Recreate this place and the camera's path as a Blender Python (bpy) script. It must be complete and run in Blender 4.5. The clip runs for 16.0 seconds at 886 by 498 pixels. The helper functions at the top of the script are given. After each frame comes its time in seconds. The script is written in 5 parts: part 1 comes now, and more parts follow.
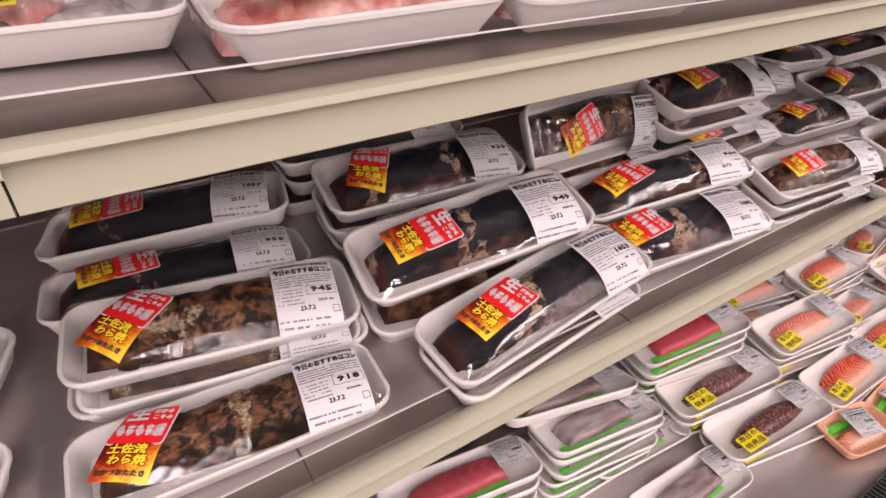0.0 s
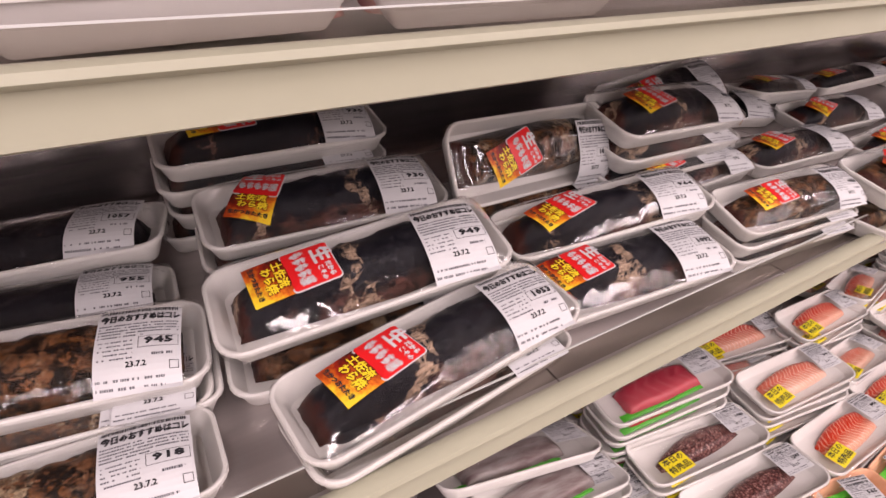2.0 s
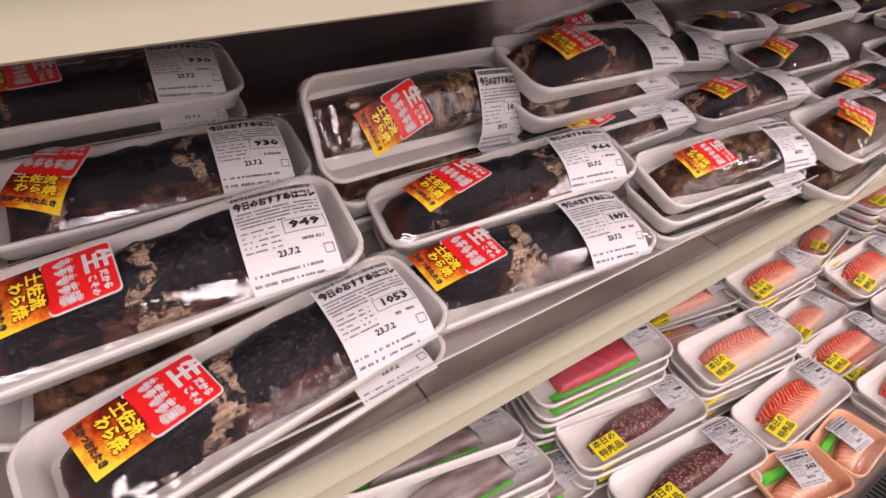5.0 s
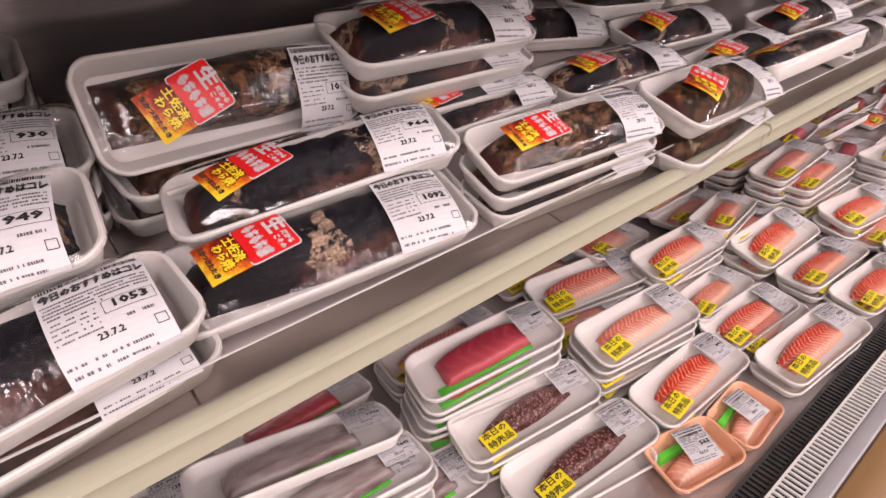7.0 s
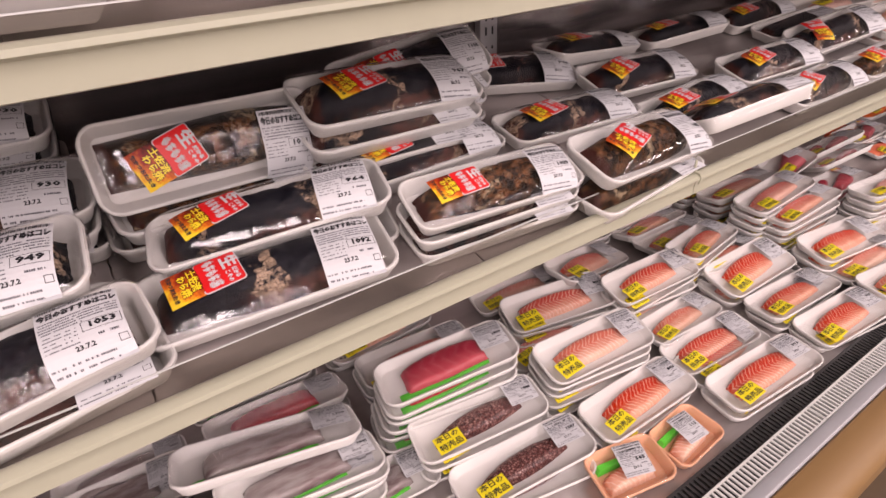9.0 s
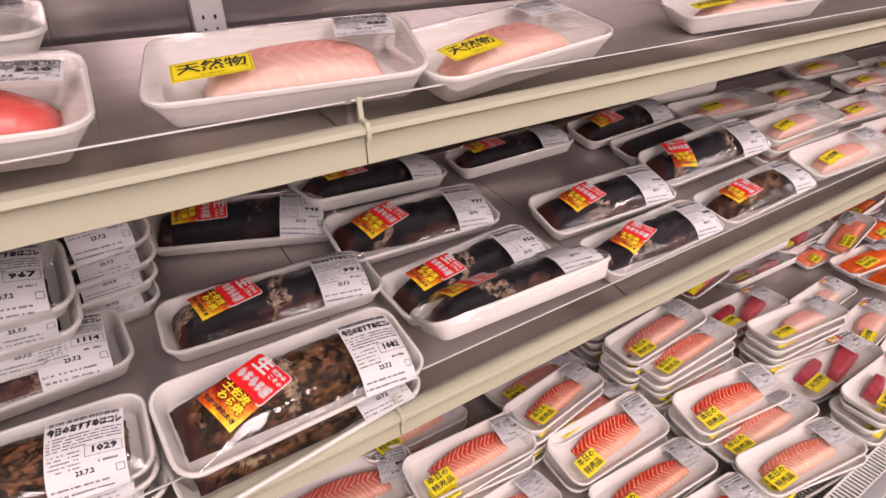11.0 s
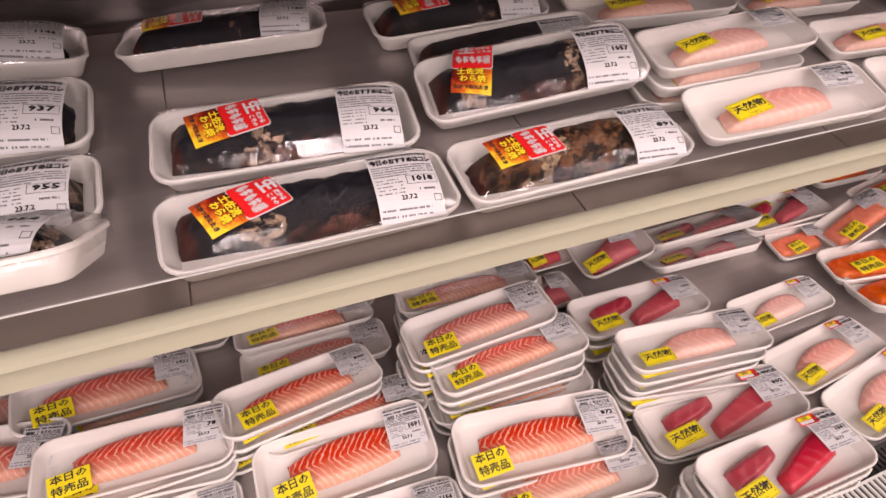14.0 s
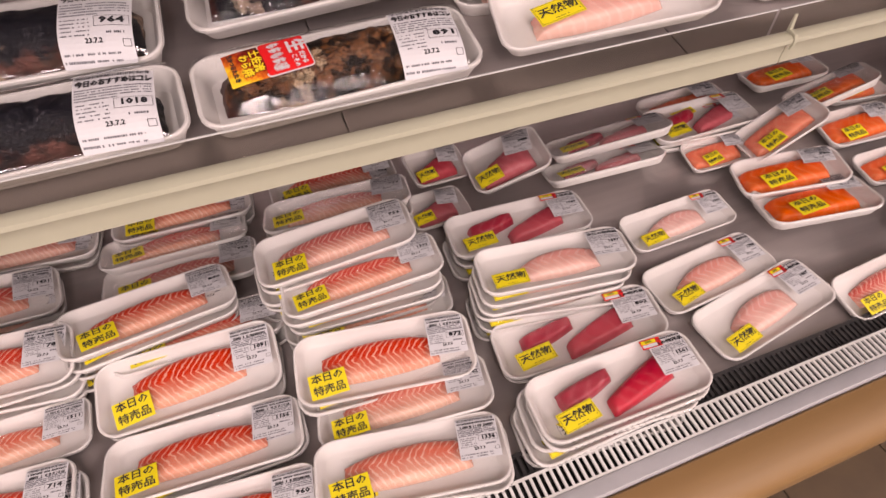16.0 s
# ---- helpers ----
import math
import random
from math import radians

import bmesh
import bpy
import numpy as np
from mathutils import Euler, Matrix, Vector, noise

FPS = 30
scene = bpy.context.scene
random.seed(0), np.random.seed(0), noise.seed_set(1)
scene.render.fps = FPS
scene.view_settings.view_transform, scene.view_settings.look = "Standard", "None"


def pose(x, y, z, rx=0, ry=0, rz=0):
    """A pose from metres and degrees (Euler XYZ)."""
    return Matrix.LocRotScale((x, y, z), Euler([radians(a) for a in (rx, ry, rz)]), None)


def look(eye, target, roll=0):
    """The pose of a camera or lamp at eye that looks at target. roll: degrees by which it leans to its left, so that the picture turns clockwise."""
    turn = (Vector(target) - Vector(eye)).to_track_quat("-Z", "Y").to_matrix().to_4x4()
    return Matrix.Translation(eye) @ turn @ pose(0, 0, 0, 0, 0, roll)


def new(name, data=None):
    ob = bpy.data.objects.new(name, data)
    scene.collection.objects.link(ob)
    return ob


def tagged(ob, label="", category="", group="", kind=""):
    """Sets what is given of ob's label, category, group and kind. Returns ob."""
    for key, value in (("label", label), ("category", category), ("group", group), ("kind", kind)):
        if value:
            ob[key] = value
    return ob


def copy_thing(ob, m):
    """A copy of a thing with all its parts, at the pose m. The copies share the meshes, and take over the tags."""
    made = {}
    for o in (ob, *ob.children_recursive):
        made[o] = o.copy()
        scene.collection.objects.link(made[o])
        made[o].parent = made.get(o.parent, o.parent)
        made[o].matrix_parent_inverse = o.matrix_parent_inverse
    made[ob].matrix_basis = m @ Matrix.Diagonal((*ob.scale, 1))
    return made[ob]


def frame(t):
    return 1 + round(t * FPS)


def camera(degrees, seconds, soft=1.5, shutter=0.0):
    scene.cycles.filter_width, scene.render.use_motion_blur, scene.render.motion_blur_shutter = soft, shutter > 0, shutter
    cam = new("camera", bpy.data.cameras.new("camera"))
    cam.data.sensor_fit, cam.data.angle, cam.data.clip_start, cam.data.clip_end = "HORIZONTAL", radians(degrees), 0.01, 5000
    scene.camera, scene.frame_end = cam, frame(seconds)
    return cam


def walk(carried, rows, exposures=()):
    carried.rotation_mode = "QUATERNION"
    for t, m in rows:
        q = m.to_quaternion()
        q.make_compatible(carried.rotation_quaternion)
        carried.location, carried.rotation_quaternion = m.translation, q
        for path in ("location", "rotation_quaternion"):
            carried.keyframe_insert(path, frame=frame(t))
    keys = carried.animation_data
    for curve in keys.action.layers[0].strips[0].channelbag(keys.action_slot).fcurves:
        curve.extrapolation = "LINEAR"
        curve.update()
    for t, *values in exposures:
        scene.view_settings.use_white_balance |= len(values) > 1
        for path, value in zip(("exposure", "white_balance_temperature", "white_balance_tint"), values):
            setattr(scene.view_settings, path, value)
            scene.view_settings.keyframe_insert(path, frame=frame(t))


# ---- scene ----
cam = camera(76.7, 16.0)
METRES, EYE, TILT, LEAN, TURN = 8.0, 1.5, 0.0, 0.0, 0.0
PATH = [
    (0, (0.356, 0.042, 1.451), (1.276, 1.485, 0.416), -0.7),
    (0.5, (0.386, 0.002, 1.480), (1.311, 1.473, 0.490), -0.8),
    (1, (0.424, -0.044, 1.495), (1.358, 1.464, 0.570), -1.1),
    (1.5, (0.437, -0.031, 1.484), (1.386, 1.489, 0.595), -0.9),
    (2, (0.509, 0.054, 1.394), (1.445, 1.574, 0.492), -0.9),
    (2.5, (0.523, 0.101, 1.359), (1.445, 1.596, 0.403), -0.8),
    (3, (0.566, 0.087, 1.405), (1.455, 1.558, 0.383), -0.6),
    (3.5, (0.661, 0.086, 1.363), (1.562, 1.533, 0.318), -0.9),
    (3.7, (0.669, 0.093, 1.375), (1.577, 1.531, 0.321), -0.9),
    (5.8, (0.686, 0.097, 1.372), (1.647, 1.476, 0.289), -1.3),
    (6, (0.701, 0.072, 1.378), (1.670, 1.445, 0.292), -1.5),
    (6.5, (0.761, 0.018, 1.362), (1.776, 1.360, 0.280), -2.1),
    (7, (0.818, 0.026, 1.338), (1.843, 1.357, 0.254), -2.3),
    (7.5, (0.819, 0.024, 1.329), (1.804, 1.377, 0.233), -2.1),
    (8, (0.827, 0.011, 1.349), (1.774, 1.386, 0.248), -2.1),
    (8.5, (0.828, -0.051, 1.407), (1.752, 1.344, 0.311), -2.2),
    (9, (0.880, -0.114, 1.433), (1.798, 1.299, 0.355), -2.5),
    (9.5, (0.975, -0.148, 1.471), (1.905, 1.299, 0.451), -2.7),
    (10, (1.197, -0.130, 1.487), (2.140, 1.341, 0.513), -3.3),
    (10.2, (1.259, -0.110, 1.500), (2.210, 1.362, 0.537), -3.4),
    (12.3, (1.874, -0.039, 1.479), (2.727, 1.464, 0.472), 1.8),
    (12.5, (1.934, -0.023, 1.469), (2.762, 1.485, 0.449), 1.6),
    (13, (2.030, -0.023, 1.449), (2.792, 1.485, 0.378), 1.6),
    (13.5, (2.141, -0.044, 1.429), (2.834, 1.459, 0.306), 1.3),
    (14, (2.180, -0.033, 1.371), (2.780, 1.395, 0.107), 1.2),
    (14.5, (2.205, -0.015, 1.323), (2.724, 1.292, -0.099), 1.3),
    (15, (2.246, -0.009, 1.310), (2.717, 1.229, -0.189), 1.6),
    (15.5, (2.361, -0.034, 1.332), (2.799, 1.183, -0.193), 0.4),
    (16, (2.452, -0.084, 1.366), (2.922, 1.132, -0.151), -0.1),
]
walk(cam, [(t, look(eye, target, roll)) for t, eye, target, roll in PATH], [(0.0, -0.36, 6900, 32), (10.0, -0.32, 7000, 32), (14.0, -0.32, 7200, 33), (16.0, -0.42, 7250, 33)])

# ---------- light ----------
def world_light():
    w = bpy.data.worlds.new("shop_world")
    scene.world = w
    w.use_nodes = True
    w.node_tree.nodes["Background"].inputs[0].default_value = (0.8, 0.82, 0.85, 1)
    w.node_tree.nodes["Background"].inputs[1].default_value = 0.3


world_light()


def area_lamp(name, at, size, power, colour=(1.0, 0.97, 0.93), rx=0.0):
    d = bpy.data.lights.new(name, "AREA")
    d.shape, d.size, d.size_y, d.energy, d.color = "RECTANGLE", size[0], size[1], power, colour
    ob = new(name, d)
    ob.matrix_world = pose(*at, rx, 0, 0)
    return ob


for lx in (-4.4, -2.2, 0.0, 2.2, 4.4, 6.6):
    area_lamp("ceiling_tube_row", (lx, -7.2, 3.16), (0.30, 13.2), 350)

# ---------- materials ----------
def material(name, colour, rough=0.5, metal=0.0, spot=None, spot_scale=30.0, amount=0.3, bump=0.0, bump_scale=200.0, stretch=(1, 1, 1), vary=0.0):
    """A surface with two scales of mottling between colour and spot, and fine relief."""
    m = bpy.data.materials.new(name)
    m.use_nodes = True
    nt = m.node_tree
    b = nt.nodes["Principled BSDF"]
    b.inputs["Roughness"].default_value, b.inputs["Metallic"].default_value = rough, metal
    co = nt.nodes.new("ShaderNodeTexCoord")
    mp = nt.nodes.new("ShaderNodeMapping")
    mp.inputs["Scale"].default_value = stretch
    nt.links.new(co.outputs["Object"], mp.inputs["Vector"])
    n1 = nt.nodes.new("ShaderNodeTexNoise")
    n1.inputs["Scale"].default_value, n1.inputs["Detail"].default_value = spot_scale, 6
    nt.links.new(mp.outputs[0], n1.inputs["Vector"])
    mix = nt.nodes.new("ShaderNodeMix")
    mix.data_type = "RGBA"
    mix.inputs["A"].default_value = (*colour, 1)
    mix.inputs["B"].default_value = (*(spot or [c * 0.8 for c in colour]), 1)
    mr = nt.nodes.new("ShaderNodeMapRange")
    mr.inputs["From Min"].default_value, mr.inputs["From Max"].default_value = 0.35, 0.7
    mr.inputs["To Max"].default_value = amount
    nt.links.new(n1.outputs[0], mr.inputs["Value"])
    nt.links.new(mr.outputs[0], mix.inputs["Factor"])
    out = mix.outputs["Result"]
    if vary:
        info = nt.nodes.new("ShaderNodeObjectInfo")
        hs = nt.nodes.new("ShaderNodeHueSaturation")
        m2 = nt.nodes.new("ShaderNodeMapRange")
        m2.inputs["To Min"].default_value, m2.inputs["To Max"].default_value = 1 - vary, 1 + vary
        nt.links.new(info.outputs["Random"], m2.inputs["Value"])
        nt.links.new(m2.outputs[0], hs.inputs["Value"])
        nt.links.new(out, hs.inputs["Color"])
        out = hs.outputs[0]
    nt.links.new(out, b.inputs["Base Color"])
    if bump:
        n2 = nt.nodes.new("ShaderNodeTexNoise")
        n2.inputs["Scale"].default_value, n2.inputs["Detail"].default_value = bump_scale, 4
        nt.links.new(mp.outputs[0], n2.inputs["Vector"])
        bp = nt.nodes.new("ShaderNodeBump")
        bp.inputs["Strength"].default_value, bp.inputs["Distance"].default_value = bump, 0.002
        nt.links.new(n2.outputs[0], bp.inputs["Height"])
        nt.links.new(bp.outputs[0], b.inputs["Normal"])
    return m


STEEL = material("brushed_steel", (0.50, 0.455, 0.445), 0.28, 0.75, (0.38, 0.345, 0.34), 6, 0.6, 0.15, 90, (0.3, 6, 6))
DARK_STEEL = material("back_steel", (0.44, 0.40, 0.405), 0.20, 0.95, (0.22, 0.195, 0.20), 5, 0.8, 0.6, 5, (0.35, 1, 4.0))
CREAM = material("cream_rail_plastic", (0.42, 0.415, 0.315), 0.36, 0, (0.385, 0.38, 0.285), 14, 0.4, 0.03, 50)
POST_GREY = material("grey_upright", (0.42, 0.41, 0.42), 0.4, 0.4, (0.34, 0.33, 0.34), 30, 0.5)
WOOD = material("beige_bumper", (0.24, 0.135, 0.050), 0.5, 0, (0.20, 0.11, 0.041), 8, 0.5, 0.05, 80, (0.4, 3, 3))
WHITE_GRILLE = material("white_grille", (0.62, 0.62, 0.60), 0.35, 0, (0.52, 0.52, 0.50), 40, 0.4)
BLACK_GRILLE = material("black_grille", (0.022, 0.021, 0.022), 0.5, 0, (0.06, 0.055, 0.055), 60, 0.5)
GUARD_EDGE = material("frosted_edge", (0.52, 0.52, 0.51), 0.35)
# near-black colour standing in for the shade inside openings
HOLE_SHADE = material("hole_shade", (0.012, 0.012, 0.012), 0.8)
PALE_EDGE = material("pale_grey_edge", (0.42, 0.42, 0.44), 0.35, 0.1, (0.35, 0.35, 0.37), 20, 0.5)
FLOOR_TILE = material("brown_floor_tile", (0.09, 0.057, 0.03), 0.4, 0, (0.065, 0.04, 0.022), 14, 0.7, 0.1, 120, vary=0.12)
GROUT = material("dark_grout", (0.05, 0.04, 0.03), 0.8, 0, (0.03, 0.025, 0.02), 60, 0.6)
WALL = material("wall_paint", (0.78, 0.76, 0.72), 0.7, 0, (0.7, 0.68, 0.64), 3, 0.5, 0.05, 60)
CEILING = material("ceiling_panel", (0.74, 0.73, 0.71), 0.8, 0, (0.68, 0.67, 0.65), 2, 0.5, 0.05, 40)
KICK = material("dark_kick_plate", (0.05, 0.045, 0.045), 0.45, 0.2, (0.03, 0.03, 0.03), 20, 0.5)


def film_material(name, tint, gloss, rough, wrinkle, scale, stretch):
    """Thin clear plastic: see-through with a wet-looking, slightly wrinkled gloss."""
    m = bpy.data.materials.new(name)
    m.use_nodes = True
    nt = m.node_tree
    nt.nodes.clear()
    out = nt.nodes.new("ShaderNodeOutputMaterial")
    mix = nt.nodes.new("ShaderNodeMixShader")
    tr = nt.nodes.new("ShaderNodeBsdfTransparent")
    tr.inputs[0].default_value = (*tint, 1)
    gl = nt.nodes.new("ShaderNodeBsdfGlossy")
    gl.inputs["Roughness"].default_value = rough
    lw = nt.nodes.new("ShaderNodeLayerWeight")
    lw.inputs["Blend"].default_value = 0.5
    steep = nt.nodes.new("ShaderNodeMath")
    steep.operation = "POWER"
    steep.inputs[1].default_value = 5.0
    nt.links.new(lw.outputs["Facing"], steep.inputs[0])
    mul = nt.nodes.new("ShaderNodeMath")
    mul.operation, mul.use_clamp = "MULTIPLY_ADD", True
    mul.inputs[1].default_value, mul.inputs[2].default_value = 0.9 * gloss, 0.04 * gloss
    nt.links.new(steep.outputs[0], mul.inputs[0])
    if wrinkle:
        co = nt.nodes.new("ShaderNodeTexCoord")
        info = nt.nodes.new("ShaderNodeObjectInfo")
        mp = nt.nodes.new("ShaderNodeMapping")
        mp.inputs["Scale"].default_value = stretch
        nt.links.new(co.outputs["Object"], mp.inputs[0])
        nt.links.new(info.outputs["Location"], mp.inputs["Location"])
        n = nt.nodes.new("ShaderNodeTexNoise")
        n.inputs["Scale"].default_value, n.inputs["Detail"].default_value = scale, 3
        nt.links.new(mp.outputs[0], n.inputs["Vector"])
        bp = nt.nodes.new("ShaderNodeBump")
        bp.inputs["Strength"].default_value, bp.inputs["Distance"].default_value = wrinkle, 0.004
        nt.links.new(n.outputs[0], bp.inputs["Height"])
        # fine tension lines across the pack, in patches
        mp2 = nt.nodes.new("ShaderNodeMapping")
        mp2.inputs["Scale"].default_value = (7.0, 0.55, 1.0)
        mp2.inputs["Rotation"].default_value = (0, 0, 0.35)
        nt.links.new(mp.outputs[0], mp2.inputs[0])
        fine = nt.nodes.new("ShaderNodeTexNoise")
        fine.inputs["Scale"].default_value, fine.inputs["Detail"].default_value = 34, 2
        nt.links.new(mp2.outputs[0], fine.inputs["Vector"])
        mask = nt.nodes.new("ShaderNodeTexNoise")
        mask.inputs["Scale"].default_value = 13
        nt.links.new(mp.outputs[0], mask.inputs["Vector"])
        where = nt.nodes.new("ShaderNodeMapRange")
        where.inputs["From Min"].default_value, where.inputs["From Max"].default_value = 0.50, 0.66
        where.inputs["To Max"].default_value = 0.8
        nt.links.new(mask.outputs[0], where.inputs["Value"])
        bp2 = nt.nodes.new("ShaderNodeBump")
        bp2.inputs["Distance"].default_value = 0.002
        nt.links.new(where.outputs[0], bp2.inputs["Strength"])
        nt.links.new(fine.outputs[0], bp2.inputs["Height"])
        nt.links.new(bp.outputs[0], bp2.inputs["Normal"])
        bp = bp2
        nt.links.new(bp.outputs[0], gl.inputs["Normal"])
        nt.links.new(bp.outputs[0], lw.inputs["Normal"])
    nt.links.new(mul.outputs[0], mix.inputs[0])
    nt.links.new(tr.outputs[0], mix.inputs[1])
    nt.links.new(gl.outputs[0], mix.inputs[2])
    nt.links.new(mix.outputs[0], out.inputs[0])
    return m


# the guard's tan tint stands in for shade on the deck behind it
SHADE_TINTED = film_material("shade_tinted_acrylic", (0.80, 0.775, 0.74), 1.3, 0.05, 0, 1, (1, 1, 1))
FILM = film_material("stretch_film", (0.99, 0.985, 0.985), 1.5, 0.07, 0.65, 16, (1, 2.2, 1))


# ---------- mesh helpers ----------
def part(name, bm, mat, parent=None, label="", smooth=True):
    me = bpy.data.meshes.new(name)
    bmesh.ops.recalc_face_normals(bm, faces=bm.faces)
    bm.to_mesh(me)
    bm.free()
    if smooth:
        me.polygons.foreach_set("use_smooth", [True] * len(me.polygons))
        me.set_sharp_from_angle(angle=radians(40))
    for m in mat if isinstance(mat, (list, tuple)) else [mat]:
        me.materials.append(m)
    ob = new(name, me)
    ob.parent = parent
    if label:
        ob["label"] = label
    return ob


def empty(name, m=None):
    ob = new(name)
    ob.empty_display_size = 0.05
    if m:
        ob.matrix_world = m
    return ob


def box_bm(x0, x1, y0, y1, z0, z1, bevel=0.0):
    bm = bmesh.new()
    bmesh.ops.create_cube(bm, size=1)
    for v in bm.verts:
        v.co = Vector(((x0, x1)[v.co.x > 0], (y0, y1)[v.co.y > 0], (z0, z1)[v.co.z > 0]))
    if bevel:
        bmesh.ops.bevel(bm, geom=bm.edges, offset=bevel, segments=2, affect="EDGES", profile=0.5)
    return bm


def extrude_profile(points, x0, x1):
    """A closed (y, z) outline drawn out along x."""
    bm = bmesh.new()
    a = [bm.verts.new((x0, y, z)) for y, z in points]
    b = [bm.verts.new((x1, y, z)) for y, z in points]
    n = len(points)
    for i in range(n):
        bm.faces.new((a[i], a[(i + 1) % n], b[(i + 1) % n], b[i]))
    bm.faces.new(a)
    bm.faces.new(b[::-1])
    return bm


X0, X1 = -1.4, 5.6          # ends of the cold case
BACK = 0.93                 # inner back wall of the case
MID_F, MID_SLOPE = (0.374, 1.006), 0.17
UP_F, UP_SLOPE = (0.393, 1.336), 0.10
LOW_F, LOW_SLOPE = (0.178, 0.487), 0.04


# ---------- room ----------
def room():
    fl = tagged(part("floor", box_bm(-6, 9, -14.5, 2.0, -0.1, -0.004), GROUT), "brown tiled shop floor with dark joints", "floor", kind="structure")
    tagged(part("ceiling", box_bm(-6, 9, -14.5, 2.0, 3.2, 3.3), CEILING), "white shop ceiling", "ceiling", kind="structure")
    tagged(part("wall_north", box_bm(-6, 9, 1.9, 2.0, 0, 3.2), WALL), "plain white wall behind the case", "wall", kind="structure")
    tagged(part("wall_south", box_bm(-6, 9, -14.5, -14.4, 0, 3.2), WALL), "plain white shop wall", "wall", kind="structure")
    tagged(part("wall_west", box_bm(-6, -5.9, -14.4, 1.9, 0, 3.2), WALL), "plain white shop wall", "wall", kind="structure")
    tagged(part("wall_east", box_bm(8.9, 9, -14.4, 1.9, 0, 3.2), WALL), "plain white shop wall", "wall", kind="structure")
    return fl


FLOOR = room()


# ---------- cold case ----------
def rail_profile(y, z):
    """Price rail with a rounded lip on top and a slightly hollow sloping face; y, z its lower front edge."""
    return [(y + 0.003, z), (y + 0.0005, z + 0.0015), (y + 0.001, z + 0.012), (y + 0.0005, z + 0.025), (y - 0.001, z + 0.0285), (y - 0.0045, z + 0.0295),
            (y - 0.0075, z + 0.032), (y - 0.0065, z + 0.037), (y - 0.001, z + 0.0395), (y + 0.008, z + 0.0395), (y + 0.016, z + 0.034), (y + 0.018, z)]


SEAMS = [-0.83, -0.41, 0.01, 0.43, 0.85, 1.27, 1.69, 2.11, 2.53, 2.95, 3.37, 3.79, 4.21, 4.63, 5.05]
JOINTS = [-1.07, 0.31, 1.69, 3.07, 4.45]


def shelf(case, name, yf, zf, slope, depth, rail, label):
    s = part(name, extrude_profile([(yf, zf - 0.006), (yf + depth, zf - 0.006 + slope * depth), (yf + depth, zf - 0.022 + slope * depth), (yf, zf - 0.018)], X0 + 0.02, X1 - 0.02), STEEL, case, label)
    xs = [X0 + 0.02] + SEAMS + [X1 - 0.02]
    for a, b in zip(xs[:-1], xs[1:]):
        d = depth - 0.004
        lip = [(yf + 0.004, zf - 0.005), (yf + 0.004, zf - 0.001), (yf + 0.006, zf), (yf + d, zf + slope * d), (yf + d, zf - 0.005 + slope * d)]
        part("deck_panel", extrude_profile(lip, a + 0.0012, b - 0.0012), STEEL, s)
    xs = [X0 + 0.02] + JOINTS + [X1 - 0.02]
    for a, b in zip(xs[:-1], xs[1:]):
        part("price_rail", extrude_profile(rail_profile(*rail), a + 0.0008, b - 0.0008), CREAM, s, "cream plastic price rail")
        g, h0, h1 = yf + 0.010, zf + 0.0015, zf + 0.036
        part("clear_guard", extrude_profile([(g, h0), (g + 0.0016, h0), (g + 0.0016, h1 - 0.0014), (g, h1 - 0.0014)], a + 0.003, b - 0.003), SHADE_TINTED, s, "clear acrylic front guard, tinted to shade the deck").visible_shadow = False
        part("guard_edge", extrude_profile([(g - 0.0003, h1 - 0.0014), (g + 0.0019, h1 - 0.0014), (g + 0.0016, h1), (g, h1)], a + 0.003, b - 0.003), GUARD_EDGE, s, "frosted bright edge of the guard")
    for j in JOINTS:
        y, z = rail
        part("rail_clip", extrude_profile([(y - 0.008, z + 0.024), (y - 0.0095, z + 0.034), (y - 0.006, z + 0.042), (y + 0.004, z + 0.044), (y + 0.006, z + 0.062), (y + 0.0075, z + 0.062), (y + 0.008, z + 0.0405), (y - 0.004, z + 0.0400), (y - 0.0066, z + 0.034), (y - 0.005, z + 0.0245)], j - 0.0022, j + 0.0022), CREAM, s, "clear plastic joint clip")
    return s


def slotted_strip(name, mat, y0, y1, z, x0, x1, pitch, slot, margin, parent, label):
    """A grille strip: real slots between crosswise bars, in a rim."""
    bm = bmesh.new()

    def bar(a, b, c, d):
        v = [bm.verts.new(p) for p in ((a, c, z), (b, c, z), (b, d, z), (a, d, z), (a, c, z - 0.004), (b, c, z - 0.004), (b, d, z - 0.004), (a, d, z - 0.004))]
        for f in ((0, 1, 2, 3), (0, 4, 5, 1), (1, 5, 6, 2), (2, 6, 7, 3), (3, 7, 4, 0)):
            bm.faces.new([v[i] for i in f])
    bar(x0, x1, y0, y0 + margin)
    bar(x0, x1, y1 - margin, y1)
    n = int((x1 - x0) / pitch)
    p = (x1 - x0) / n
    for i in range(n + 1):
        w = p - slot
        a = x0 + i * p - w / 2
        bar(max(a, x0), min(a + w, x1), y0 + margin, y1 - margin)
    return part(name, bm, mat, parent, label, smooth=False)


def upright(case, x):
    post = part("upright_post", box_bm(x - 0.024, x + 0.024, BACK - 0.022, BACK - 0.001, 0.49, 2.05, 0.002), POST_GREY, case, "grey slotted steel upright")
    for k in range(34):
        for dx in (-0.009, 0.009):
            z = 0.86 + k * 0.03
            # dark box on the post's face, painted shade instead of a cut hole
            part("slot", box_bm(x + dx - 0.0018, x + dx + 0.0018, BACK - 0.0235, BACK - 0.020, z, z + (0.017 if k % 3 else 0.006)), HOLE_SHADE, post, smooth=False)
    return post


